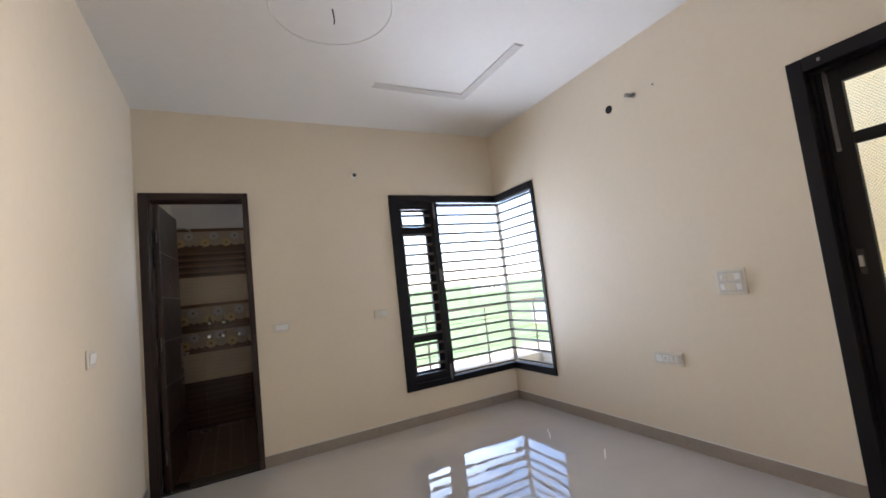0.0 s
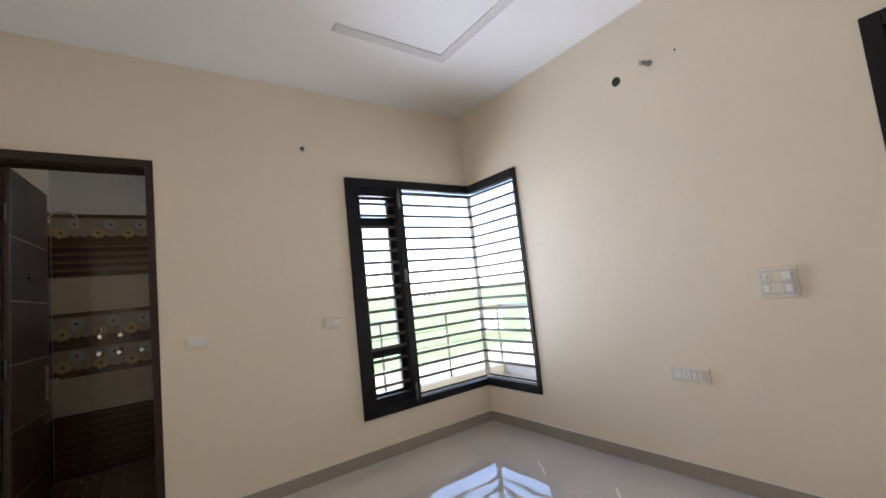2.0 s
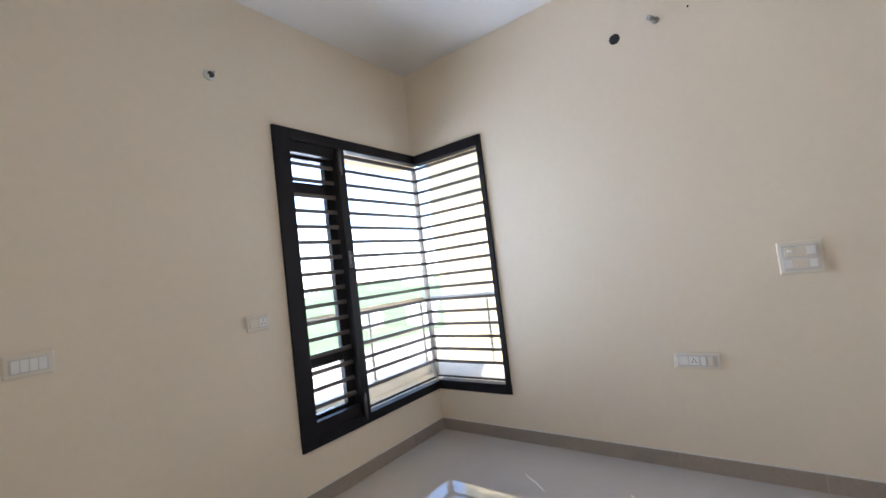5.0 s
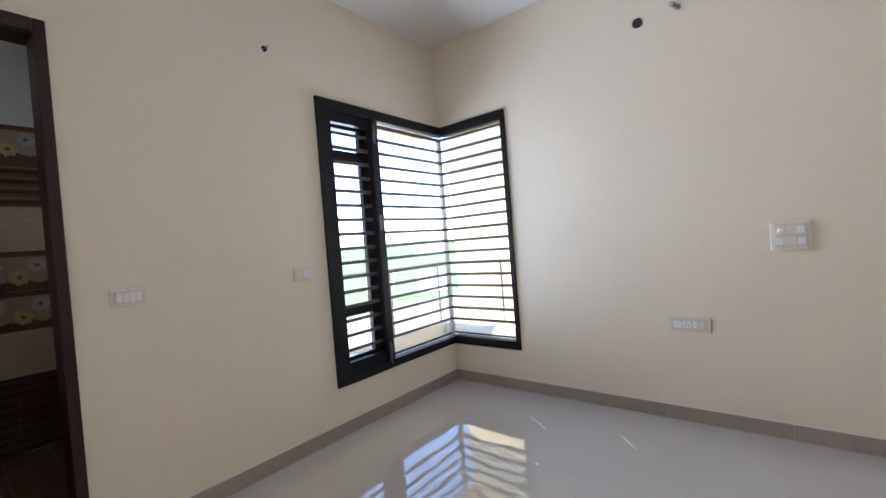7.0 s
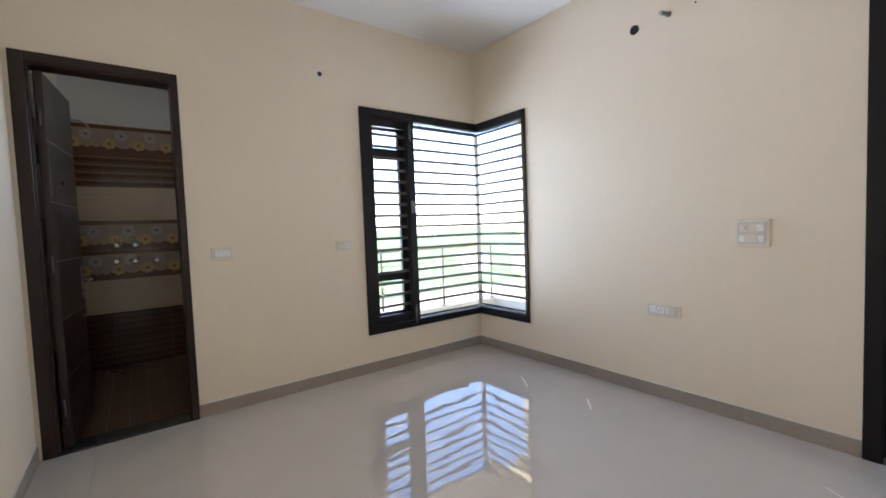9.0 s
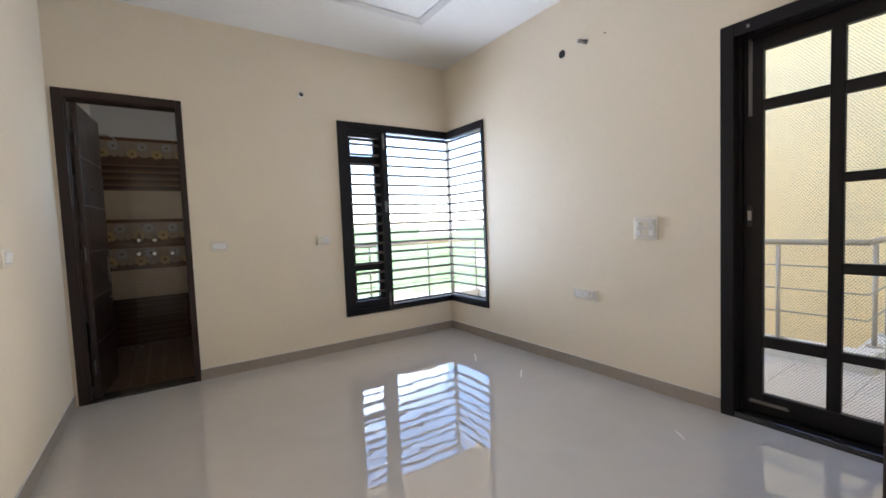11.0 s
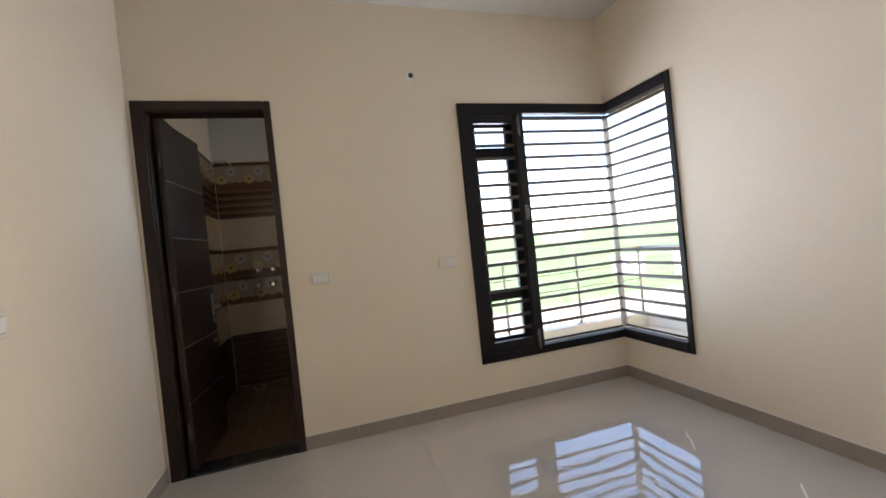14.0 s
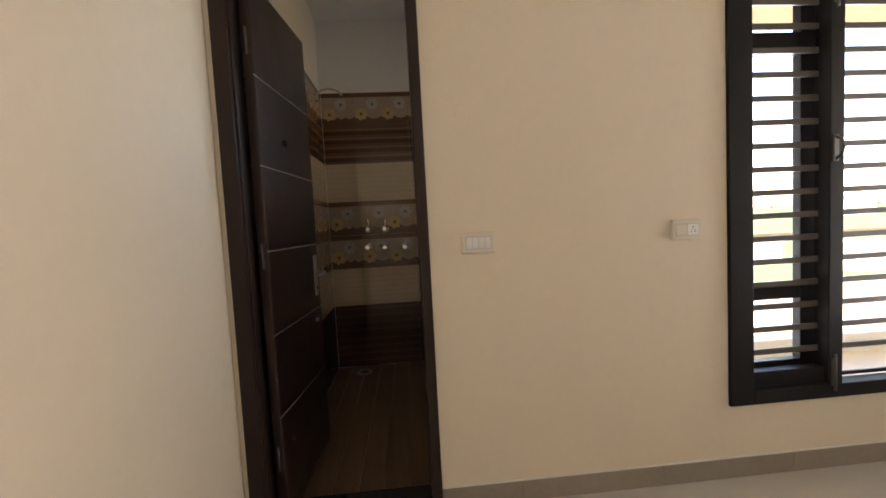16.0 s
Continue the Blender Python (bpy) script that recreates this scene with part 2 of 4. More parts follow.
GRANITE = mat("black_granite", (0.018, 0.018, 0.020), 0.08, vary=0.35, fine=300, spec=0.6)
PLATE = mat("white_plastic_plate", (0.76, 0.71, 0.61), 0.45, vary=0.02)
ROCKER = mat("white_plastic_rocker", (0.86, 0.86, 0.85), 0.42, vary=0.01)
PIPE = mat("grey_conduit", (0.30, 0.28, 0.26), 0.6, vary=0.2, scale=30)
PAINT = mat("dried_white_paint", (0.75, 0.74, 0.72), 0.7, vary=0.1, scale=40)
GROUT = mat("tile_joint", (0.38, 0.345, 0.31), 0.7, vary=0.08, scale=20)
FLOOR = polished("polished_tile", (0.52, 0.495, 0.47), (0.59, 0.565, 0.54))
SKIRT = mat("skirting_tile", (0.335, 0.29, 0.25), 0.42, vary=0.10, scale=5, per=0.05)
CEMENT = mat("balcony_tile", (0.62, 0.56, 0.48), 0.4, vary=0.08, scale=2, per=0.05)
KERB = mat("white_kerb_paint", (0.72, 0.70, 0.66), 0.7, vary=0.08, scale=3)
B_WHITE = mat("bath_white_paint", (0.72, 0.71, 0.69), 0.6, vary=0.03)
B_CREAM = mat("bath_cream_tile", (0.52, 0.44, 0.33), 0.2, vary=0.06, scale=8, per=0.04)
B_LINE = mat("bath_cream_line", (0.44, 0.36, 0.26), 0.25, vary=0.06, scale=8)
B_BROWN = mat("bath_brown_tile", (0.125, 0.069, 0.041), 0.2, vary=0.15, scale=8, per=0.06)
B_DEEP = mat("bath_deep_band", (0.060, 0.028, 0.016), 0.22, vary=0.15, scale=8)
B_MAROON = mat("bath_maroon_tile", (0.070, 0.030, 0.019), 0.2, vary=0.15, scale=8, per=0.06)
B_TAN = mat("bath_tan_band", (0.25, 0.155, 0.095), 0.22, vary=0.15, scale=8)
B_GROUND = mat("bath_flower_ground", (0.37, 0.30, 0.23), 0.2, vary=0.12, scale=14)
F_PALE = mat("flower_pale_petal", (0.42, 0.40, 0.39), 0.2, vary=0.12, scale=30)
F_GOLD = mat("flower_gold_petal", (0.50, 0.37, 0.20), 0.2, vary=0.12, scale=30)
F_HEART = mat("flower_heart", (0.20, 0.10, 0.035), 0.25, vary=0.2, scale=40)
B_FLOOR = wood("bath_floor_plank", (0.20, 0.125, 0.075), (0.10, 0.058, 0.034), 0.35, 1)
GROUND = field_mat("soil_and_crop")
FARWALL = mat("far_house_paint", (0.70, 0.66, 0.60), 0.8, vary=0.06)
FARDARK = mat("far_window", (0.08, 0.09, 0.10), 0.3)
FOLIAGE = mat("far_foliage", (0.06, 0.10, 0.04), 0.9, vary=0.4, scale=1.0)

# ---- builders ----
PLACE = {}


def thing(name, m=None, label="", category="", group="", kind=""):
    """A top-level Empty at a thing's base."""
    ob = new(name)
    m = m or Matrix.Identity(4)
    ob.matrix_world = m
    PLACE[ob] = m
    ob.empty_display_size = 0.1
    return tagged(ob, label, category, group, kind)


def part(name, bm, material, parent=None, label="", local=False, smooth=False):
    """One mesh object from a bmesh in world coordinates (or in the parent's, if local), under a thing or a part."""
    base = PLACE.get(parent, Matrix.Identity(4))
    if not local:
        bm.transform(base.inverted())
    bmesh.ops.recalc_face_normals(bm, faces=bm.faces)
    if smooth:
        for f in bm.faces:
            f.smooth = True
    me = bpy.data.meshes.new(name)
    bm.to_mesh(me)
    bm.free()
    for one in material if isinstance(material, (list, tuple)) else [material]:
        me.materials.append(one)
    ob = new(name, me)
    ob.parent = parent
    PLACE[ob] = base
    return tagged(ob, label)


def box(a, b, bevel=0.0, bm=None, index=0):
    """A box between two corners, with its edges eased."""
    own = bmesh.new()
    lo, hi = [min(p) for p in zip(a, b)], [max(p) for p in zip(a, b)]
    bmesh.ops.create_cube(own, size=1.0)
    for v in own.verts:
        v.co = Vector([lo[i] if v.co[i] < 0 else hi[i] for i in range(3)])
    if bevel:
        bmesh.ops.bevel(own, geom=list(own.edges), offset=bevel, segments=2, profile=0.5, affect="EDGES")
    for f in own.faces:
        f.material_index = index
    return merged(bm, own)


def merged(bm, own):
    if bm is None:
        return own
    me = bpy.data.meshes.new("join")
    own.to_mesh(me)
    own.free()
    bm.from_mesh(me)
    bpy.data.meshes.remove(me)
    return bm


def tube(points, radius, sides=10, bm=None, index=0, cap=True):
    """A round bar along a line of points."""
    own = bmesh.new()
    pts = [Vector(p) for p in points]
    rings = []
    for i, p in enumerate(pts):
        way = (pts[min(i + 1, len(pts) - 1)] - pts[max(i - 1, 0)]).normalized()
        side = way.cross(Vector((0, 0, 1)) if abs(way.z) < 0.9 else Vector((1, 0, 0))).normalized()
        up = side.cross(way)
        r = radius[i] if isinstance(radius, (list, tuple)) else radius
        rings.append([own.verts.new(p + r * (math.cos(k * math.tau / sides) * side + math.sin(k * math.tau / sides) * up)) for k in range(sides)])
    for a, b in zip(rings, rings[1:]):
        for k in range(sides):
            f = own.faces.new((a[k], a[(k + 1) % sides], b[(k + 1) % sides], b[k]))
            f.smooth = True
    if cap:
        own.faces.new(rings[0])
        own.faces.new(rings[-1])
    for f in own.faces:
        f.material_index = index
    return merged(bm, own)


def holed(axis, near, far, us, zs, holes):
    """A wall slab across one axis ('x' or 'y'), from near to far, with openings (u0, u1, z0, z1) cut right through."""
    bm = bmesh.new()
    cu = sorted({*us, *(c for h in holes for c in h[:2])})
    cz = sorted({*zs, *(c for h in holes for c in h[2:])})
    cu, cz = [c for c in cu if us[0] <= c <= us[1]], [c for c in cz if zs[0] <= c <= zs[1]]

    def full(i, j):
        if not (0 <= i < len(cu) - 1 and 0 <= j < len(cz) - 1):
            return False
        u, z = (cu[i] + cu[i + 1]) / 2, (cz[j] + cz[j + 1]) / 2
        return not any(h[0] < u < h[1] and h[2] < z < h[3] for h in holes)

    def at(d, u, z):
        return bm.verts.new((d, u, z) if axis == "x" else (u, d, z))

    for i in range(len(cu) - 1):
        for j in range(len(cz) - 1):
            if not full(i, j):
                continue
            u0, u1, z0, z1 = cu[i], cu[i + 1], cz[j], cz[j + 1]
            for d in (near, far):
                bm.faces.new([at(d, u0, z0), at(d, u1, z0), at(d, u1, z1), at(d, u0, z1)])
            for di, dj, (p, q) in ((-1, 0, ((u0, z0), (u0, z1))), (1, 0, ((u1, z0), (u1, z1))), (0, -1, ((u0, z0), (u1, z0))), (0, 1, ((u0, z1), (u1, z1)))):
                if not full(i + di, j + dj):
                    bm.faces.new([at(near, *p), at(near, *q), at(far, *q), at(far, *p)])
    bmesh.ops.remove_doubles(bm, verts=list(bm.verts), dist=1e-5)
    return bm


SHARED = {}


def piece(name, key, make, material, parent, at, rot=(0, 0, 0)):
    """A small piece on a mesh shared between alike ones."""
    if key not in SHARED:
        bm = make()
        bmesh.ops.recalc_face_normals(bm, faces=bm.faces)
        me = bpy.data.meshes.new(name)
        bm.to_mesh(me)
        bm.free()
        for one in material if isinstance(material, (list, tuple)) else [material]:
            me.materials.append(one)
        SHARED[key] = me
    ob = new(name, SHARED[key])
    ob.parent = parent
    base = PLACE.get(parent, Matrix.Identity(4))
    ob.matrix_basis = base.inverted() @ pose(*at, *rot)
    return ob


# ---- room shell ----
RX0, RY0, RZ = -3.25, -4.70, 2.865      # west wall, south wall, ceiling
T = 0.15                                # wall thickness
wall_north = part("wall_north", holed("y", 0, T, (RX0, T), (-0.15, RZ), [(-3.225, -2.485, -0.2, 2.20), (-1.245, T, 0.318, 2.19)]), WALL)
tagged(wall_north, "smooth cream painted bedroom wall with a corner window", "wall", kind="structure")
wall_east = part("wall_east", holed("x", 0, T, (RY0, 0), (-0.15, RZ), [(-3.655, -2.735, -0.2, 2.195), (-0.652, 0, 0.318, 2.19)]), WALL)
tagged(wall_east, "smooth cream painted bedroom wall beside the balcony", "wall", kind="structure")
wall_west = part("wall_west", box((RX0 - T, RY0 - T, -0.15), (RX0, T, RZ)), WALL)
tagged(wall_west, "smooth cream painted bedroom side wall", "wall", kind="structure")
wall_south = part("wall_south", box((RX0, RY0 - T, -0.15), (T, RY0, RZ)), WALL)
tagged(wall_south, "plain cream painted bedroom end wall", "wall", kind="structure")
ceiling = part("ceiling", box((RX0 - T, RY0 - T, RZ), (T, T, RZ + 0.30)), CEIL)
tagged(ceiling, "flat white painted false ceiling", "ceiling", kind="structure")
floor = part("floor", box((RX0, RY0, -0.15), (0, 0, -0.008)), GROUT)
tagged(floor, "polished grey vitrified tile floor with paint flecks", "floor", kind="structure")

# ceiling relief: a reeded corner strip, a round medallion and a hook for a fan
strip = thing("ceiling_trim", pose(-0.735, -0.77, RZ), "reeded white plaster corner strip on the ceiling", "ceiling trim", kind="structure")
for k in range(5):
    o = 0.004 + k * 0.0155
    w = 0.0115
    bm = box((-1.57, -0.77 - o - w, RZ - 0.010), (-0.735 - o, -0.77 - o, RZ + 0.004), 0.002)
    box((-0.735 - o - w, -1.60, RZ - 0.0102), (-0.735 - o, -0.77 - o - w, RZ + 0.004), 0.002, bm)
    part("reed", bm, REED_SHADED, strip)
bm = box((-1.576, -0.772 - 0.078, RZ - 0.006), (-1.570, -0.772, RZ + 0.004), 0.001)
part("end_cap", bm, CEIL, strip)
bm = box((-0.735 - 0.078, -1.606, RZ - 0.006), (-0.735, -1.600, RZ + 0.004), 0.001)
part("end_cap", bm, CEIL, strip)
medal = thing("ceiling_medallion", pose(-2.05, -1.56, RZ), "round white plaster ring on the ceiling", "ceiling trim", kind="structure")
ring = [(-2.05 + 0.335 * math.cos(a * math.tau / 72), -1.56 + 0.335 * math.sin(a * math.tau / 72), RZ - 0.001) for a in range(73)]
part("ring", tube(ring, 0.0042, 8, cap=False), CEIL, medal)
hook = thing("fan_hook", pose(-2.05, -1.56, RZ), "thin dark wire hanging from the ceiling rose", "wire")
part("wire", tube([(-2.05, -1.56, RZ + 0.01), (-2.048, -1.562, RZ - 0.03), (-2.043, -1.556, RZ - 0.06), (-2.046, -1.553, RZ - 0.085)], 0.0035, 6), BLACK, hook)

# ---- corner window ----
win = thing("window_1", pose(0, 0, 0.318), "dark wooden corner window with level steel grille bars", "window", kind="structure")
F0, F1 = -0.016, 0.052
part("window_frame", box((-1.247, F0, 0.316), (-1.142, F1, 2.192), 0.004), BLACKW, win)
part("window_frame", box((-1.142, F0, 2.120), (F1, F1, 2.192), 0.004), BLACKH, win)
part("window_frame", box((-1.142, F0, 0.316), (F1, F1, 0.376), 0.004), BLACKH, win)
part("window_frame", box((-0.803, F0 - 0.002, 0.376), (-0.737, F1 - 0.002, 2.120), 0.004), BLACKW, win)
part("window_frame", box((F0, -0.612, 2.110), (F1, F0, 2.188), 0.004), BLACKY, win)
part("window_frame", box((F0, -0.612, 0.316), (F1, F0, 0.388), 0.004), BLACKY, win)
part("window_frame", box((F0 + 0.004, -0.654, 0.316), (F1, -0.612, 2.188), 0.004), BLACKW, win)
# inner lining of the narrow opening light
part("window_frame", box((-1.142, 0.000, 2.052), (-0.803, F1 - 0.004, 2.120), 0.003), BLACKH, win)
part("window_frame", box((-1.142, 0.000, 0.376), (-0.803, F1 - 0.004, 0.450), 0.003), BLACKH, win)
# thin glazing beads round the fixed panes
for a, b in (((-0.737, 0.060, 0.376), (0.060, 0.074, 0.392)), ((-0.737, 0.060, 2.106), (0.060, 0.074, 2.120)), ((0.060, -0.602, 0.388), (0.074, 0.060, 0.402)), ((0.060, -0.602, 2.090), (0.074, 0.060, 2.102))):
    part("glazing_bead", box(a, b, 0.002), BLACKH, win)
sash = part("sash", box((-0.850, 0.064, 0.40), (-0.748, 0.106, 2.10), 0.004), BLACKW, win, "dark wooden window sash, closed")
part("sash_stile", box((-1.160, 0.064, 0.40), (-1.095, 0.106, 2.10), 0.004), BLACKW, sash)
for z0, z1 in ((0.400, 0.468), (0.742, 0.812), (1.795, 1.885), (2.035, 2.100)):
    part("sash_rail", box((-1.095, 0.066, z0), (-0.850, 0.104, z1), 0.003), BLACKH, sash)
for z0, z1 in ((0.468, 0.742), (0.812, 1.795), (1.885, 2.035)):
    part("pane", box((-1.095, 0.083, z0), (-0.850, 0.088, z1)), GLASS, sash).visible_shadow = False
part("pane", box((-0.747, 0.082, 0.360), (0.080, 0.088, 2.150)), GLASS, win).visible_shadow = False
part("pane", box((0.082, -0.640, 0.360), (0.088, 0.082, 2.150)), GLASS, win).visible_shadow = False
for i in range(17):
    z = 2.090 - 0.0979 * i
    part("grille_bar", box((-1.146, 0.030, z - 0.0125), (0.040, 0.042, z + 0.0125), 0.003), BAR, win)
    part("grille_bar", box((0.030, -0.614, z - 0.0125), (0.042, 0.030, z + 0.0125), 0.003), BAR, win)
    part("clamp", box((0.036, 0.036, z - 0.012), (0.058, 0.058, z + 0.012), 0.004), IRON, win)
part("corner_seal", box((0.044, 0.044, 0.376), (0.080, 0.080, 2.120), 0.004), SEAL, win, "pale silicone joint between the corner panes")
for z, l in ((2.03, 0.13), (0.43, 0.12)):
    bolt = part("bolt", box((-0.790, -0.022, z - l / 2), (-0.768, -0.017, z + l / 2), 0.001), IRON, win, "small aluminium tower bolt")
    part("bolt_rod", tube([(-0.779, -0.026, z - l / 2 - 0.02), (-0.779, -0.026, z + l / 2 + 0.02)], 0.0045, 8), IRON, bolt)
handle = part("handle", box((-0.791, -0.023, 1.325), (-0.767, -0.017, 1.435), 0.002), IRON, win, "curved aluminium pull handle")
part("grip", tube([(-0.779, -0.02, 1.335), (-0.779, -0.045, 1.350), (-0.779, -0.052, 1.38), (-0.779, -0.045, 1.41), (-0.779, -0.02, 1.425)], 0.006, 8), IRON, handle)
part("window_sill", box((-1.245, 0.106, 0.300), (T + 0.03, T + 0.03, 0.330), 0.004), KERB, win)

# ---- bathroom door ----
d1 = thing("door_1", pose(-2.855, 0, 0), "dark wooden bathroom door standing open inwards", "door", kind="structure")
part("door_frame", box((-3.228, -0.014, -0.05), (-3.168, T + 0.004, 2.204), 0.004), DARK, d1)
part("door_frame", box((-2.522, -0.014, -0.05), (-2.482, T + 0.004, 2.204), 0.004), DARK, d1)
part("door_frame", box((-3.168, -0.014, 2.150), (-2.522, T + 0.004, 2.204), 0.004), DARKH, d1)
part("door_stop", box((-3.168, 0.000, -0.045), (-3.158, 0.050, 2.150), 0.002), DARK, d1)
part("door_stop", box((-3.158, 0.000, 2.142), (-2.522, 0.050, 2.150), 0.002), DARKH, d1)
part("threshold", box((-3.228, -0.012, -0.05), (-2.482, T, 0.012), 0.004), GRANITE, d1, "black granite threshold strip")


def door_leaf(name, width, height, grooves, m, parent_label, mirror=1):
    """A flush leaf in its own frame: hinge edge at the origin, along +x, its thickness towards +y; pale level grooves on both faces."""
    leaf = thing(name, m, parent_label, "door")
    edges = [0.012, *grooves, height]
    bm = box((0, 0.002, 0.012), (width, 0.036, height), 0.002)
    part("core", bm, LEAF, leaf, local=True)
    for a, b in zip(edges, edges[1:]):
        bm = box((0.002, -0.001, a + 0.0025), (width - 0.002, 0.039, b - 0.0025), 0.0015)
        part("panel", bm, LEAF, leaf, local=True)
    for g in grooves:
        part("groove", box((0.001, 0.0005, g - 0.0022), (width - 0.001, 0.0375, g + 0.0022)), GROOVE, leaf, "pale level groove line", local=True)
    for z in (0.25, height / 2, height - 0.25):
        part("hinge", tube([(-0.004, 0.019, z - 0.05), (-0.004, 0.019, z + 0.05)], 0.005, 8), IRON, leaf, local=True)
    return leaf


def lever(leaf, x, z, side, way):
    """A lever handle on a long plate; side: -1 or 1, the face; way: the lever's direction along the leaf."""
    y = -0.001 if side < 0 else 0.039
    pl = part("lock_plate", box((x - 0.02, y, z - 0.12), (x + 0.02, y + side * 0.005, z + 0.09), 0.002), STEEL, leaf, "satin steel lock plate", local=True)
    bm = tube([(x, y, z), (x, y + side * 0.045, z), (x + way * 0.02, y + side * 0.055, z), (x + way * 0.115, y + side * 0.055, z - 0.004)], 0.008, 10)
    part("lever", bm, STEEL, pl, local=True)
    part("keyhole", tube([(x, y + side * 0.003, z - 0.08), (x, y + side * 0.008, z - 0.08)], 0.009, 12), BLACK, pl, local=True)


hinge = Vector((-3.110, 0.060, 0.0))
leaf1 = door_leaf("door_leaf", 0.605, 2.140, [0.418, 0.753, 1.088, 1.422, 1.766], pose(hinge.x, hinge.y, -0.01, 0, 0, 84.5), "dark brown laminate bathroom door leaf with pale level grooves, open")
lever(leaf1, 0.545, 0.94, -1, -1)
part("door_bolt", tube([(0.50, -0.004, 0.70), (0.50, -0.018, 0.70)], 0.010, 10), STEEL, leaf1, local=True)

# ---- balcony door ----
d2 = thing("door_2", pose(0, -3.2, 0), "dark wooden balcony door frame with a closed wire-mesh leaf", "door", kind="structure")
part("door_frame", box((-0.015, -2.800, 0), (T, -2.733, 2.197), 0.004), BLACKW, d2)
part("door_frame", box((-0.015, -3.657, 0), (T, -3.600, 2.197), 0.004), BLACKW, d2)
part("door_frame", box((-0.015, -3.600, 2.128), (T, -2.800, 2.197), 0.004), BLACKY, d2)
part("door_stop", box((0.050, -2.815, 0.03), (0.078, -2.800, 2.128), 0.002), BLACKW, d2)
part("door_stop", box((0.050, -3.600, 0.03), (0.078, -3.585, 2.128), 0.002), BLACKW, d2)
part("door_stop", box((0.050, -3.585, 2.114), (0.078, -2.815, 2.128), 0.002), BLACKY, d2)
part("threshold", box((-0.005, -3.600, -0.02), (T, -2.800, 0.034), 0.004), GRANITE, d2, "black granite threshold")
ml = part("mesh_leaf", box((0.080, -2.905, 0.040), (0.118, -2.806, 2.118), 0.004), BLACKW, d2, "dark wooden door leaf glazed with wire mesh")
part("stile", box((0.080, -3.594, 0.040), (0.118, -3.500, 2.118), 0.004), BLACKW, ml)
part("stile", box((0.081, -3.231, 0.147), (0.117, -3.175, 2.040), 0.004), BLACKW, ml)
part("rail", box((0.080, -3.500, 2.040), (0.118, -2.905, 2.118), 0.004), BLACKY, ml)
part("rail", box((0.080, -3.500, 0.040), (0.118, -2.905, 0.147), 0.004), BLACKY, ml)
COL1 = [(0.147, 0.412), (0.475, 1.721), (1.779, 2.040)]
COL2 = [(0.147, 0.410), (0.459, 0.849), (0.902, 1.297), (1.346, 1.718), (1.780, 2.040)]
for (ya, yb), col in (((-3.175, -2.905), COL1), ((-3.500, -3.231), COL2)):
    for (a, b), (c, d) in zip(col, col[1:]):
        part("rail", box((0.082, ya, b), (0.116, yb, c), 0.003), BLACKY, ml)


def wire_mesh(x, y0, y1, z0, z1, pitch=0.0140, rise=0.0085, wire=0.0026):
    """Expanded metal: rows of zigzag strands."""
    verts, faces = [], []
    n = int((y1 - y0) / (pitch / 2))
    for r in range(int((z1 - z0) / rise)):
        z = z0 + (r + 0.5) * rise
        for k in range(n + 1):
            h = z + (rise / 2 if (k + r) % 2 else -rise / 2)
            y = y0 + k * (y1 - y0) / n
            verts += [(x, y, h - wire / 2), (x + 0.0006, y, h + wire / 2)]
            if k:
                i = len(verts) - 4
                faces.append((i, i + 2, i + 3, i + 1))
    me = bpy.data.meshes.new("wire_mesh")
    me.from_pydata(verts, [], faces)
    me.materials.append(NETTING)
    return me


for (ya, yb), col in (((-3.175, -2.905), COL1), ((-3.500, -3.231), COL2)):
    for z0, z1 in col:
        ob = new("wire_mesh", wire_mesh(0.099, ya, yb, z0, z1))
        ob.parent = ml
        ob.matrix_basis = PLACE[ml].inverted()
        tagged(ob, "fine steel wire mesh panel")
bolt = part("bolt", box((0.074, -2.856, 1.70), (0.080, -2.838, 2.10), 0.001), ALU, ml, "long aluminium tower bolt")
part("bolt_rod", tube([(0.070, -2.847, 1.72), (0.070, -2.847, 2.125)], 0.006, 8), ALU, bolt)
latch = part("latch", box((0.072, -2.862, 1.090), (0.080, -2.834, 1.212), 0.004), BLACK, ml, "dark door latch with a steel edge")
part("latch_knob", box((0.056, -2.858, 1.125), (0.072, -2.840, 1.180), 0.004), STEEL, latch)
low = part("bolt", box((0.074, -3.020, 0.085), (0.080, -2.850, 0.105), 0.001), ALU, ml, "aluminium tower bolt on the bottom rail")
part("bolt_rod", tube([(0.070, -3.03, 0.095), (0.070, -2.845, 0.095)], 0.005, 8), ALU, low)
part("catch", box((-0.020, -2.874, 2.150), (-0.014, -2.862, 2.166), 0.001), ALU, d2)

leaf2 = door_leaf("door_leaf", 0.83, 2.110, [0.43, 0.77, 1.10, 1.43, 1.77], pose(-0.022, -3.604, 0.004, 0, 0, 174.5), "dark brown laminate balcony door leaf, open into the room")
lever(leaf2, 0.765, 1.02, 1, -1)
tb = part("bolt", box((0.775, 0.039, 1.95), (0.797, 0.044, 2.10), 0.001), ALU, leaf2, "aluminium tower bolt", local=True)
part("bolt_rod", tube([(0.786, 0.049, 1.96), (0.786, 0.049, 2.105)], 0.005, 8), ALU, tb, local=True)
lb = part("bolt", box((0.72, 0.039, 0.80), (0.80, 0.044, 0.83), 0.001), ALU, leaf2, "aluminium latch bolt", local=True)
part("bolt_rod", tube([(0.715, 0.05, 0.815), (0.815, 0.05, 0.815)], 0.006, 8), ALU, lb, local=True)

# ---- skirting ----
skirt = thing("baseboard", pose(0, 0, 0), "grey-brown tile skirting with a white caulk line", "skirting", kind="structure")


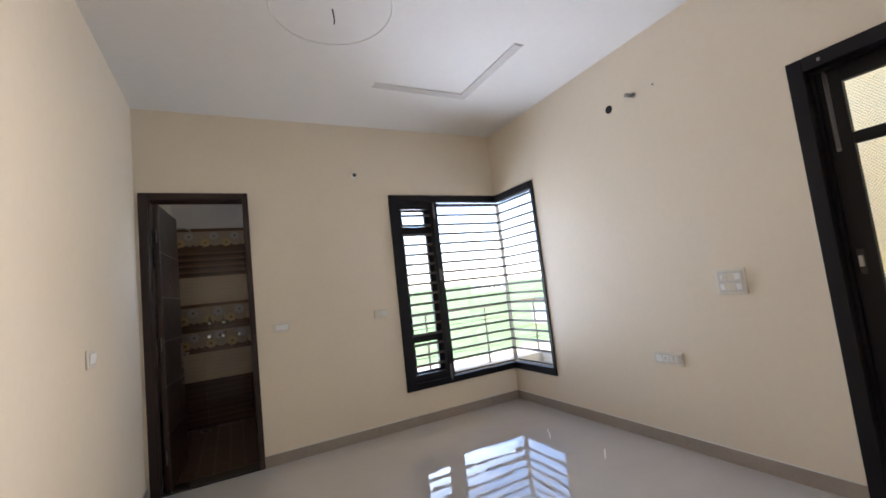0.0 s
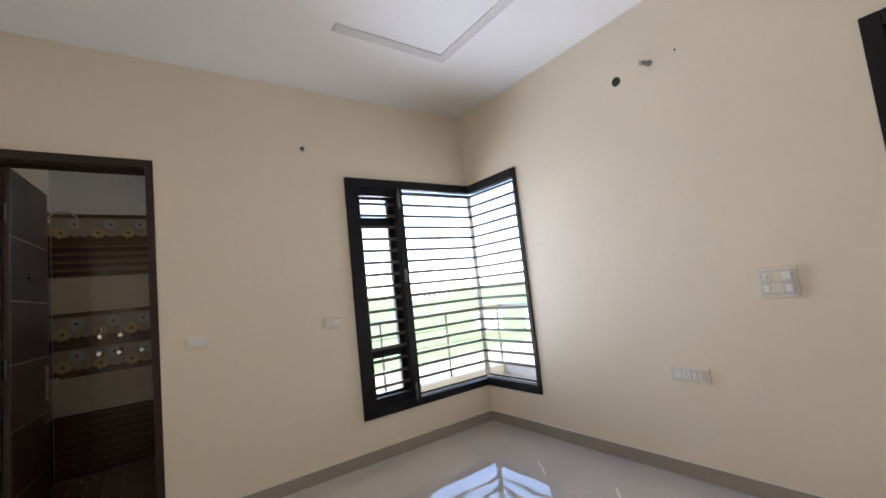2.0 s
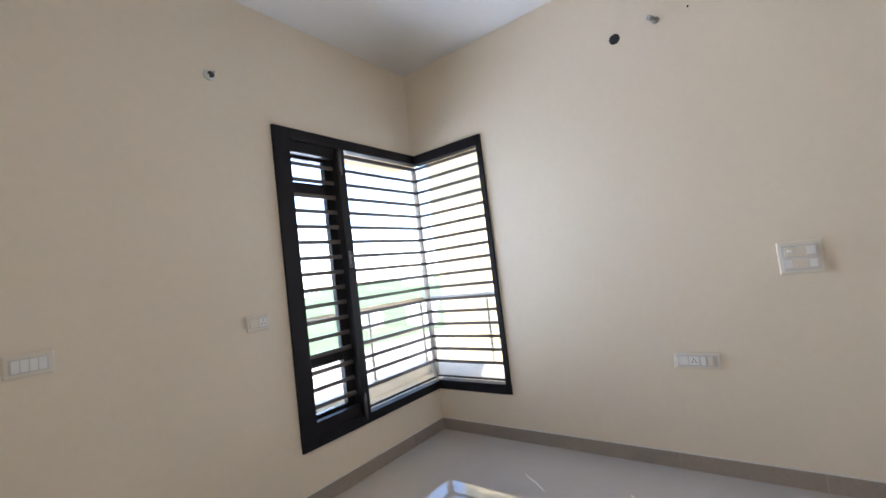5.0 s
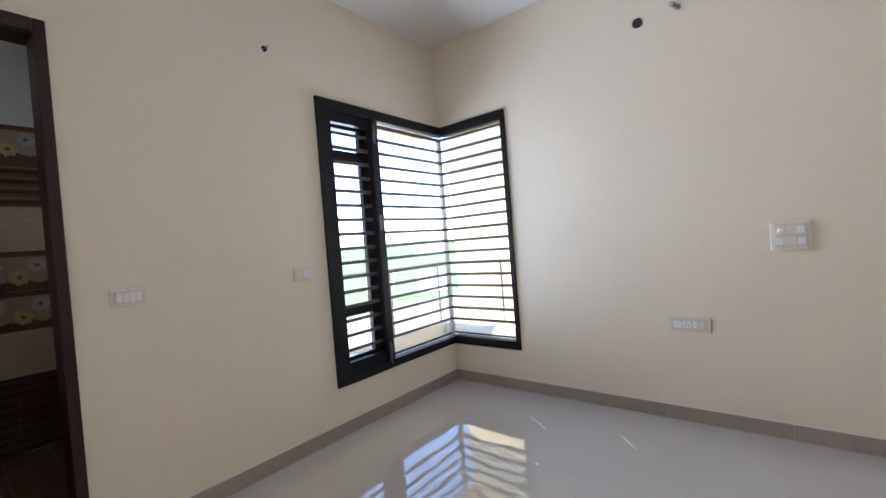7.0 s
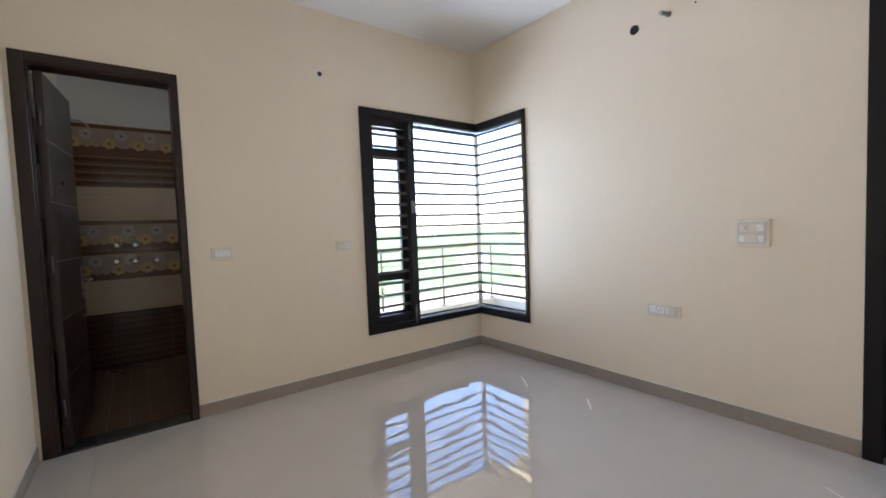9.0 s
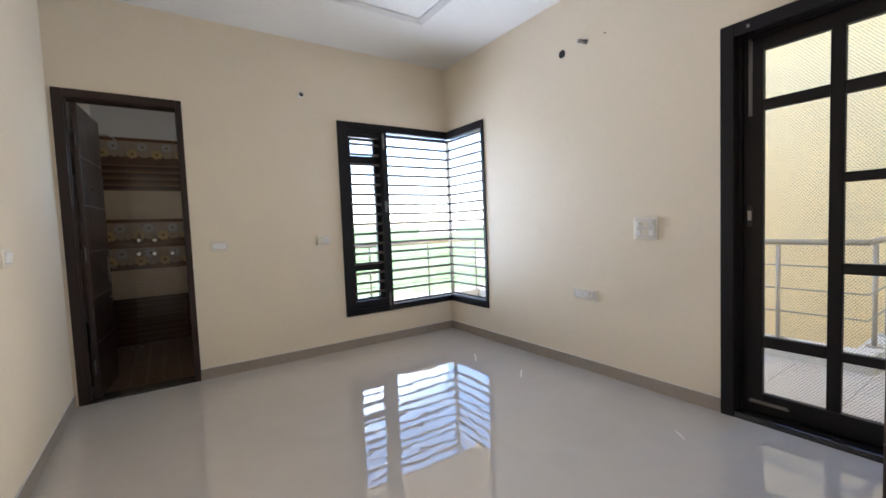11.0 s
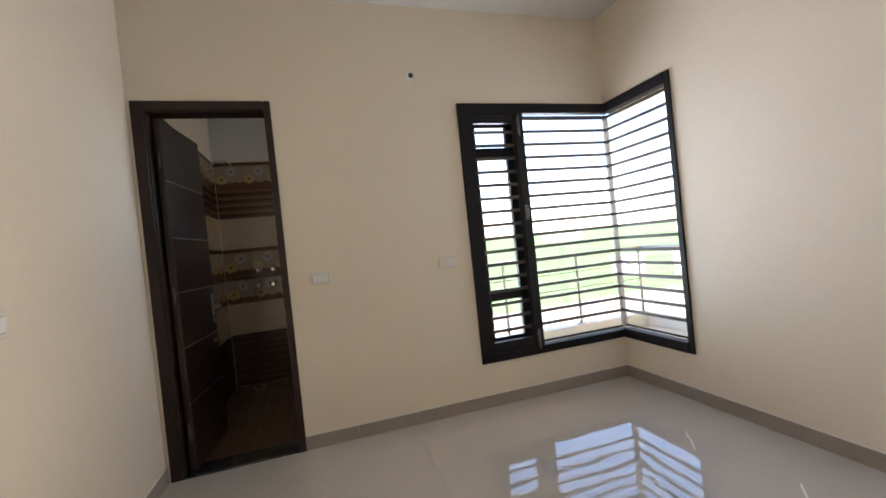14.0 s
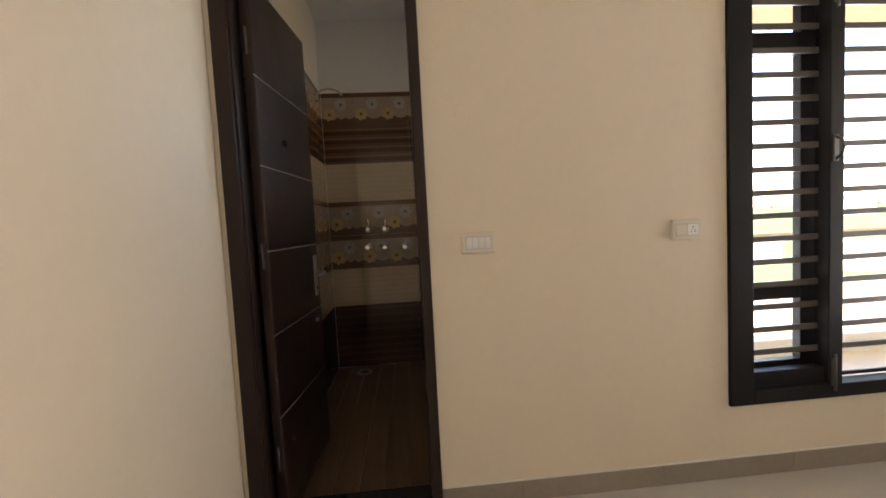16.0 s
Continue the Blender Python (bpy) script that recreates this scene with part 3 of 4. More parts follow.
def skirting(axis, plane, inward, u0, u1, start):
    """Skirting tiles along one wall; inward: the side on which the room lies."""
    cuts = [u0] + [c for c in [start + 0.6 * k for k in range(-20, 20)] if u0 + 0.02 < c < u1 - 0.02] + [u1]
    for a, b in zip(cuts, cuts[1:]):
        p, q = plane, plane + inward * 0.008
        lo, hi = (a + 0.0006, p, 0.0), (b - 0.0006, q, 0.086)
        if axis == "x":
            lo, hi = (p, a + 0.0006, 0.0), (q, b - 0.0006, 0.086)
        part("skirting_tile", box(lo, hi, 0.0012), SKIRT, skirt)
    lo, hi = (u0, plane, 0.086), (u1, plane + inward * 0.0075, 0.0905)
    if axis == "x":
        lo, hi = (plane, u0, 0.086), (plane + inward * 0.0075, u1, 0.0905)
    part("caulk_line", box(lo, hi, 0.001), PAINT, skirt)


skirting("y", 0, -1, -2.481, 0.0, -0.35)
skirting("x", 0, -1, -2.732, -0.009, -0.45)
skirting("x", 0, -1, RY0, -3.658, 0.0)
skirting("x", RX0, 1, RY0, -0.001, 0.1)
skirting("y", RY0, 1, RX0 + 0.009, -0.009, 0.2)


# ---- switch plates ----
def wall_plate(name, m, w, h, cells, label, category):
    """A modular plate: bevelled surround, inner frame and its modules. In its own frame x runs to the right, z up and -y out of the wall."""
    pl = thing(name, m, label, category)
    part("surround", box((-w / 2, -0.010, -h / 2), (w / 2, 0.001, h / 2), 0.006), PLATE, pl, local=True)
    part("inner_frame", box((-w / 2 + 0.016, -0.013, -h / 2 + 0.016), (w / 2 - 0.016, -0.008, h / 2 - 0.016), 0.0015), INNER, pl, local=True)
    for kind, x, z, cw, ch in cells:
        if kind == "switch":
            bm = box((x - cw / 2, -0.017, z - ch / 2), (x + cw / 2, -0.011, z + ch / 2), 0.0015)
            for v in bm.verts:
                if v.co.y < -0.013:
                    v.co.y -= 0.003 * (v.co.z - z) / (ch / 2)
            part("rocker", bm, ROCKER, pl, local=True)
        elif kind == "socket":
            s = part("socket", box((x - cw / 2, -0.0155, z - ch / 2), (x + cw / 2, -0.011, z + ch / 2), 0.0012), ROCKER, pl, local=True)
            for hx, hz, r in ((0, 0.010, 0.0032), (-0.0085, -0.008, 0.0028), (0.0085, -0.008, 0.0028), (-0.0062, 0.001, 0.0018), (0.0062, 0.001, 0.0018)):
                part("socket_hole", tube([(x + hx, -0.0150, z + hz), (x + hx, -0.0159, z + hz)], r, 10), BLACK, s, local=True)
        elif kind == "knob":
            k = part("regulator", box((x - cw / 2, -0.0145, z - ch / 2), (x + cw / 2, -0.011, z + ch / 2), 0.001), PLATE, pl, local=True)
            part("knob", tube([(x, -0.014, z), (x, -0.026, z), (x, -0.029, z)], [0.010, 0.009, 0.006], 16), ROCKER, k, local=True)
        else:
            part("blank", box((x - cw / 2, -0.0145, z - ch / 2), (x + cw / 2, -0.011, z + ch / 2), 0.001), PLATE, pl, local=True)
    return pl


# on the east wall the plate's right points to -y: turned by -90 degrees
wall_plate("socket_plate", pose(0, -1.800, 0.594, 0, 0, -90), 0.222, 0.090,
           [("switch", -0.062, 0, 0.046, 0.046), ("socket", -0.012, 0, 0.046, 0.046), ("switch", 0.030, 0, 0.024, 0.046), ("blank", 0.062, 0, 0.024, 0.046)],
           "white plastic power socket with switches on the cream wall", "socket")
wall_plate("switch_plate", pose(0, -2.288, 1.094, 0, 0, -90), 0.168, 0.156,
           [("knob", -0.040, 0.028, 0.036, 0.040), ("switch", 0.040, 0.030, 0.032, 0.038), ("blank", 0.004, 0.028, 0.040, 0.046),
            ("switch", -0.046, -0.030, 0.026, 0.036), ("blank", -0.004, -0.028, 0.052, 0.046), ("switch", 0.042, -0.030, 0.028, 0.036)],
           "square white plastic switchboard with a fan regulator", "switch")
wall_plate("switch_plate", pose(-2.290, 0, 1.070), 0.136, 0.084, [("switch", -0.036 + 0.024 * k, 0, 0.0215, 0.044) for k in range(4)],
           "white plastic plate with four rocker switches", "switch")
wall_plate("socket_plate", pose(-1.430, 0, 1.075), 0.126, 0.084, [("blank", -0.024, 0, 0.046, 0.044), ("socket", 0.024, 0, 0.044, 0.044)],
           "white plastic power socket beside the window", "socket")
wall_plate("switch_plate", pose(RX0, -1.185, 1.100, 0, 0, 90), 0.122, 0.090, [("switch", -0.022, 0, 0.040, 0.046), ("switch", 0.022, 0, 0.040, 0.046)],
           "white plastic switch plate on the side wall", "switch")

# ---- pipes and holes ----
b1 = thing("lamp_point", pose(-1.567, 0, 2.381), "dark conduit opening with loose white wires", "conduit")
part("collar", tube([(-1.567, 0.004, 2.381), (-1.567, -0.010, 2.381)], 0.028, 18), ROCKER, b1)
part("opening", tube([(-1.560, -0.008, 2.384), (-1.560, -0.014, 2.384)], 0.017, 16), BLACK, b1)
part("wire", tube([(-1.572, -0.010, 2.376), (-1.580, -0.030, 2.366), (-1.592, -0.036, 2.366)], 0.004, 6), PLATE, b1)
part("wire", tube([(-1.556, -0.012, 2.390), (-1.550, -0.035, 2.392), (-1.556, -0.044, 2.386)], 0.003, 6), STEEL, b1)
h1 = thing("pipe_hole", pose(0, -1.629, 2.457), "round black drilled hole for a pipe", "hole")
part("opening", tube([(0.004, -1.629, 2.457), (-0.003, -1.629, 2.457)], 0.030, 24), BLACK, h1)
s1 = thing("conduit_stub", pose(0, -1.845, 2.467), "short grey conduit stub sticking out of the wall", "conduit")
part("stub", tube([(0.01, -1.850, 2.467), (-0.035, -1.838, 2.468), (-0.060, -1.825, 2.470)], 0.014, 12), PIPE, s1)
part("collar", tube([(0.004, -1.850, 2.467), (-0.004, -1.850, 2.467)], 0.019, 14), PIPE, s1)
n1 = thing("wall_screw", pose(0, -2.005, 2.470), "tiny dark screw in the wall", "screw")
part("screw_head", tube([(0.004, -2.005, 2.470), (-0.006, -2.005, 2.470)], 0.005, 8), BLACK, n1)

# ---- bathroom ----
BX0, BX1, BY, BZ = -3.215, -1.60, 1.95, -0.045
part("bath_wall_west", box((BX0 - 0.18, T, -0.15), (BX0 - 0.012, BY + 0.14, RZ)), B_WHITE)
tagged(bpy.data.objects["bath_wall_west"], "white painted upper bathroom wall above tiles", "wall", kind="structure")
part("bath_wall_north", box((BX0 - 0.012, BY + 0.012, -0.15), (BX1 + 0.14, BY + 0.14, RZ)), B_WHITE)
tagged(bpy.data.objects["bath_wall_north"], "white painted bathroom end wall above tiles", "wall", kind="structure")
# unseen side wall; its opening is added to brighten the bathroom
part("bath_wall_east", holed("x", BX1, BX1 + 0.14, (T, BY + 0.012), (-0.15, RZ), [(0.75, 1.52, 1.56, 2.26)]), B_WHITE)
tagged(bpy.data.objects["bath_wall_east"], "unseen white bathroom side wall with an opening added for daylight", "wall", kind="structure")
part("bath_ceiling", box((BX0 - 0.18, T, RZ), (BX1 + 0.14, BY + 0.14, RZ + 0.30)), CEIL)
tagged(bpy.data.objects["bath_ceiling"], "white bathroom ceiling", "ceiling", kind="structure")
bath_floor = part("bath_floor", box((BX0 - 0.012, T, -0.15), (BX1, BY + 0.012, BZ - 0.006)), GROUT)
tagged(bath_floor, "brown wood-look tile bathroom floor", "floor", kind="structure")


def plain_tile(w, h):
    return box((-w / 2, -0.008, 0), (w / 2, 0.0, h), 0.001)


def lined_tile(w, h):
    bm = box((-w / 2, -0.008, 0), (w / 2, 0.0, h), 0.001)
    for k in range(7):
        z = h * (k + 0.6) / 7.4
        box((-w / 2 + 0.001, -0.0084, z), (w / 2 - 0.001, -0.004, z + 0.006), 0, bm, 1)
    return bm


def banded_tile(w, h):
    bm = box((-w / 2, -0.008, 0), (w / 2, 0.0, h), 0.001)
    for k in range(4):
        z = h * (0.06 + 0.23 * k)
        box((-w / 2 + 0.001, -0.0086, z), (w / 2 - 0.001, -0.004, z + h * 0.085), 0, bm, 1)
        box((-w / 2 + 0.001, -0.0083, z + h * 0.12), (w / 2 - 0.001, -0.004, z + h * 0.15), 0, bm, 2)
    return bm


def disc(bm, x, z, y, r, petals, index, depth=0.25):
    """A flat flower outline, slightly proud of the tile."""
    n = petals * 6
    ring_v = []
    for k in range(n):
        a = k * math.tau / n
        q = r * (1 - depth * abs(math.sin(a * petals / 2)))
        ring_v.append(bm.verts.new((x + q * math.cos(a), y, z + q * math.sin(a))))
    mid = bm.verts.new((x, y - 0.0004, z))
    for k in range(n):
        f = bm.faces.new((mid, ring_v[k], ring_v[(k + 1) % n]))
        f.material_index = index


def flower_tile(w, h):
    """A brown border tile with a scalloped ground and two rows of flowers."""
    bm = box((-w / 2, -0.008, 0), (w / 2, 0.0, h), 0.001)
    n = 48
    low_v, top_v = [], []
    for k in range(n + 1):
        x = -w / 2 + 0.001 + (w - 0.002) * k / n
        z = h * 0.26 - h * 0.07 * abs(math.sin(math.pi * 4 * k / n))
        low_v.append(bm.verts.new((x, -0.0083, z)))
        top_v.append(bm.verts.new((x, -0.0083, h * 0.86)))
    for k in range(n):
        f = bm.faces.new((low_v[k], low_v[k + 1], top_v[k + 1], top_v[k]))
        f.material_index = 1
    for k in range(max(1, round(w / 0.225))):
        x = -w / 2 + 0.225 * (k + 0.5)
        disc(bm, x + 0.045, h * 0.64, -0.0087, h * 0.21, 7, 2)
        disc(bm, x + 0.045, h * 0.64, -0.0092, h * 0.055, 5, 4)
        disc(bm, x - 0.050, h * 0.34, -0.0089, h * 0.22, 7, 3)
        disc(bm, x - 0.050, h * 0.34, -0.0094, h * 0.060, 5, 4)
    return bm


KINDS = {
    "cream": (lined_tile, [B_CREAM, B_LINE]), "brown": (banded_tile, [B_BROWN, B_DEEP, B_TAN]),
    "maroon": (banded_tile, [B_MAROON, B_DEEP, B_BROWN]),
    "flower": (flower_tile, [B_BROWN, B_GROUND, F_PALE, F_GOLD, F_HEART]),
}
ROWS_B = [(BZ, 0.222, "maroon"), (0.222, 0.488, "maroon"), (0.488, 0.806, "cream"), (0.806, 1.088, "flower"), (1.088, 1.372, "flower"), (1.372, 1.688, "cream"), (1.688, 2.007, "brown"), (2.007, 2.272, "flower")]
bw_n, bw_w = bpy.data.objects["bath_wall_north"], bpy.data.objects["bath_wall_west"]
for z0, z1, kind in ROWS_B:
    make, mats = KINDS[kind]
    h = z1 - z0 - 0.0008
    for k in range(4):
        x0 = -2.955 - 0.45 + 0.45 * k
        x1 = min(x0 + 0.45, BX1)
        x0 = max(x0, BX0)
        w = x1 - x0 - 0.0006
        piece("tile", (kind, round(w, 3), round(h, 3)), lambda: make(w, h), mats, bw_n, ((x0 + x1) / 2, BY + 0.010, z0 + 0.001))
    for k in range(4):
        y0 = T + 0.45 * k
        y1 = min(y0 + 0.45, BY + 0.009)
        w = y1 - y0 - 0.0006
        piece("tile", (kind, round(w, 3), round(h, 3)), lambda: make(w, h), mats, bw_w, (BX0 - 0.010, (y0 + y1) / 2, z0 + 0.001), (0, 0, 90))
for k in range(14):
    x0 = BX0 + 0.12 * k
    x1 = min(x0 + 0.12, BX1)
    piece("plank_tile", ("plank", round(x1 - x0, 3)), lambda: box((-(x1 - x0) / 2 + 0.001, 0, -0.010), ((x1 - x0) / 2 - 0.001, BY - T, 0), 0.004), B_FLOOR, bath_floor, ((x0 + x1) / 2, T, BZ + 0.002 * (k % 3)))


def bath_tap(x, z, spout):
    tp = thing("wall_tap", pose(x, BY, z), "chrome wall tap on flowered bathroom tiles", "tap", "bathroom taps")
    part("flange", tube([(x, BY + 0.004, z), (x, BY - 0.004, z), (x, BY - 0.012, z)], [0.033, 0.033, 0.022], 20), CHROME, tp)
    part("body", tube([(x, BY - 0.008, z), (x, BY - 0.055, z)], 0.015, 14), CHROME, tp)
    if spout:
        part("spout", tube([(x, BY - 0.040, z), (x + 0.010, BY - 0.050, z + 0.020), (x + 0.012, BY - 0.055, z + 0.060), (x + 0.002, BY - 0.060, z + 0.085)], [0.012, 0.012, 0.011, 0.010], 10), CHROME, tp)
        part("knob", tube([(x, BY - 0.055, z), (x, BY - 0.070, z), (x, BY - 0.090, z)], [0.018, 0.020, 0.014], 14), CHROME, tp)
    else:
        part("knob", tube([(x, BY - 0.055, z), (x, BY - 0.066, z), (x, BY - 0.080, z)], [0.017, 0.021, 0.016], 14), CHROME, tp)
        part("lever", tube([(x, BY - 0.070, z), (x + 0.026, BY - 0.078, z + 0.022), (x + 0.030, BY - 0.080, z + 0.045)], [0.008, 0.007, 0.006], 8), CHROME, tp)


bath_tap(-2.893, 1.135, True)
bath_tap(-2.750, 1.130, True)
bath_tap(-2.902, 0.982, False)
bath_tap(-2.760, 0.976, False)
bath_tap(-2.592, 0.972, False)
sh = thing("shower_hose", pose(BX0, 1.72, 2.20), "dark looped shower hose on the bathroom wall", "shower")
part("hose", tube([(BX0 + 0.005, 1.70, 2.15)] + [(BX0 + 0.02 + 0.09 * (1 - math.cos(a)), 1.72 + 0.10 * a / 3, 2.19 + 0.06 * math.sin(a)) for a in (0.3, 0.8, 1.3, 1.8, 2.3, 2.8)], 0.008, 8), STEEL, sh)
part("wall_elbow", tube([(BX0 - 0.004, 1.70, 2.15), (BX0 + 0.03, 1.70, 2.15)], 0.016, 12), CHROME, sh)
dr = thing("floor_drain", pose(-2.98, 1.78, BZ), "round steel bathroom floor drain", "drain")
part("grate", tube([(-2.98, 1.78, BZ), (-2.98, 1.78, BZ + 0.008)], 0.062, 24), STEEL, dr)
part("grate_centre", tube([(-2.98, 1.78, BZ + 0.007), (-2.98, 1.78, BZ + 0.010)], 0.035, 20), BLACK, dr)

# ---- balcony ----
XS, YS = 2.17, -3.13                               # the balcony widens to XS south of YS
bm = box((BX1 + 0.14, T, -0.20), (1.52, 1.38, -0.012))
box((T, RY0 - T, -0.20), (1.52, T, -0.012), 0, bm)
box((1.52, RY0 - T, -0.20), (XS, YS - 0.02, -0.012), 0, bm)
balcony = part("balcony_floor", bm, GROUT)
tagged(balcony, "pale tiled balcony floor slab", "balcony", kind="structure")
bm = box((BX1 + 0.14, 1.24, -0.012), (1.52, 1.38, 0.14), 0.006)
box((1.38, YS, -0.012), (1.52, 1.24, 0.14), 0.006, bm)
box((1.52, YS - 0.02, -0.012), (XS, YS + 0.12, 0.14), 0.006, bm)
box((XS - 0.14, RY0 - T, -0.012), (XS, YS - 0.02, 0.14), 0.006, bm)
kerb = part("balcony_kerb", bm, KERB)
tagged(kerb, "white painted kerb along the balcony edge", "kerb", kind="structure")


def railing(name, a, b, posts, label):
    """A steel railing between two points of the kerb: top tube, three thin rods, posts with a base plate and a saddle."""
    rl = thing(name, pose(a[0], a[1], 0.14), label, "railing", "balcony railings")
    a, b = Vector((*a, 0)), Vector((*b, 0))
    way = (b - a).normalized()
    part("top_rail", tube([a + Vector((0, 0, 0.925)), b + Vector((0, 0, 0.925))], 0.022, 14), RAIL, rl)
    for z in (0.365, 0.552, 0.738):
        part("rod", tube([a + Vector((0, 0, z)), b + Vector((0, 0, z))], 0.006, 8), RAIL, rl)
    for s in posts:
        p = a + way * s
        po = part("post", tube([p + Vector((0, 0, 0.14)), p + Vector((0, 0, 0.90))], 0.016, 12), RAIL, rl)
        part("base_plate", tube([p + Vector((0, 0, 0.139)), p + Vector((0, 0, 0.150))], 0.045, 16), RAIL, po)
    return rl


railing("balcony_railing", (-1.40, 1.31), (1.45, 1.31), (0.15, 1.0, 1.92, 2.80), "brushed steel balcony railing with three thin rods")
railing("balcony_railing", (1.45, 1.31), (1.45, YS + 0.05), (0.95, 1.95, 2.95, 3.87), "brushed steel balcony railing with three thin rods")
railing("balcony_railing", (1.45, YS + 0.05), (XS - 0.07, YS + 0.05), (0.20, 0.62), "brushed steel balcony railing with three thin rods")
railing("balcony_railing", (XS - 0.07, YS + 0.05), (XS - 0.07, RY0 - T), (0.70, 1.50), "brushed steel balcony railing with three thin rods")
bm = box((3.0, -9.0, -3.4), (3.25, 2.20, 3.30))
box((2.62, -9.0, 3.30), (3.30, 2.30, 3.45), 0.01, bm)
annex = part("wall_annex", bm, YELLOW)
tagged(annex, "sunlit yellow plastered wall beside the balcony", "wall", kind="structure")
# unseen wall, made this tall to shade the balcony and the yellow wall
bm = box((RX0 - T, RY0 - T - 0.3, -3.4), (3.0, RY0 - T, 8.0))
sun_blocker = part("wall_south_wing", bm, YELLOW)
tagged(sun_blocker, "unseen tall yellow wall added to keep the sun off the balcony", "wall", kind="structure")
bm = box((BX1 + 0.14, T, 2.70), (1.75, 1.80, 2.85), 0.006)
box((T, -1.05, 2.7002), (1.75, T, 2.8498), 0.006, bm)
roof = part("balcony_roof", bm, OUTER)
tagged(roof, "cream plastered slab roof over the corner balcony", "roof", kind="structure")
bm = box((RX0 - T, RY0 - T, -3.4), (T, BY + 0.14, -0.2))
podium = part("wall_lower_storey", bm, OUTER)
tagged(podium, "cream plastered lower storey of the house", "wall", kind="structure")

# ---- ground and distance ----
bm = bmesh.new()
bmesh.ops.create_grid(bm, x_segments=2, y_segments=2, size=2500)
for v in bm.verts:
    v.co.z = -3.4
ground = part("ground", bm, GROUND)
tagged(ground, "bare pale soil giving way to a green crop field", "ground", kind="structure")


def far_house(x, y, w, d, h):
    ho = thing("house", pose(x, y, -3.4), "pale flat-roofed house far across the field", "house", "far houses")
    part("wall", box((x - w / 2, y - d / 2, -3.4), (x + w / 2, y + d / 2, -3.4 + h)), FARWALL, ho)
    part("roof", box((x - w / 2 - 0.4, y - d / 2 - 0.4, -3.4 + h), (x + w / 2 + 0.4, y + d / 2 + 0.4, -3.0 + h), 0.05), FARWALL, ho)
    for k in range(int(w // 3)):
        wx = x - w / 2 + 1.5 + 3 * k
        part("window", box((wx - 0.6, y - d / 2 - 0.05, -2.4), (wx + 0.6, y - d / 2 + 0.05, -1.0)), FARDARK, ho)


far_house(42, 190, 14, 10, 4.2)
far_house(75, 215, 10, 9, 6.6)
far_house(118, 180, 16, 11, 4.0)
far_house(150, 130, 12, 10, 6.4)


def field_shed(x, y, w, h):
    """A small plastered pump house in the crop, with a flat lid."""
    sd = thing("pump_house", pose(x, y, -3.4), "small whitewashed pump house in the crop field", "shed", "pump houses")
    part("wall", box((x - w / 2, y - w / 2, -3.4), (x + w / 2, y + w / 2, -3.4 + h), 0.03), FARWALL, sd)
    part("roof", box((x - w / 2 - 0.15, y - w / 2 - 0.15, -3.4 + h), (x + w / 2 + 0.15, y + w / 2 + 0.15, -3.28 + h), 0.02), FARWALL, sd)


field_shed(25.5, 29.2, 2.1, 1.7)
field_shed(27.5, 23.8, 2.2, 1.8)


def far_trees(count, spread):
    """A low, uneven line of trees on the horizon, in many small clumps."""
    rnd = random.Random(4)
    bm = bmesh.new()
    for k in range(count):
        a = radians(10 + 95 * rnd.random())
        r = spread * (0.8 + 0.5 * rnd.random())
        cx, cy, s = r * math.cos(a), r * math.sin(a), 1.6 + 1.8 * rnd.random()
        for j in range(7):
            m = pose(cx + rnd.uniform(-s, s), cy + rnd.uniform(-s, s), -3.4 + s * rnd.uniform(0.5, 1.5), rnd.uniform(0, 90), rnd.uniform(0, 90), 0)
            bmesh.ops.create_icosphere(bm, subdivisions=1, radius=s * rnd.uniform(0.25, 0.5), matrix=m)
    return bm


woods = part("far_trees", far_trees(220, 900), FOLIAGE)
tagged(woods, "hazy line of trees along the horizon", "trees", kind="stuff")

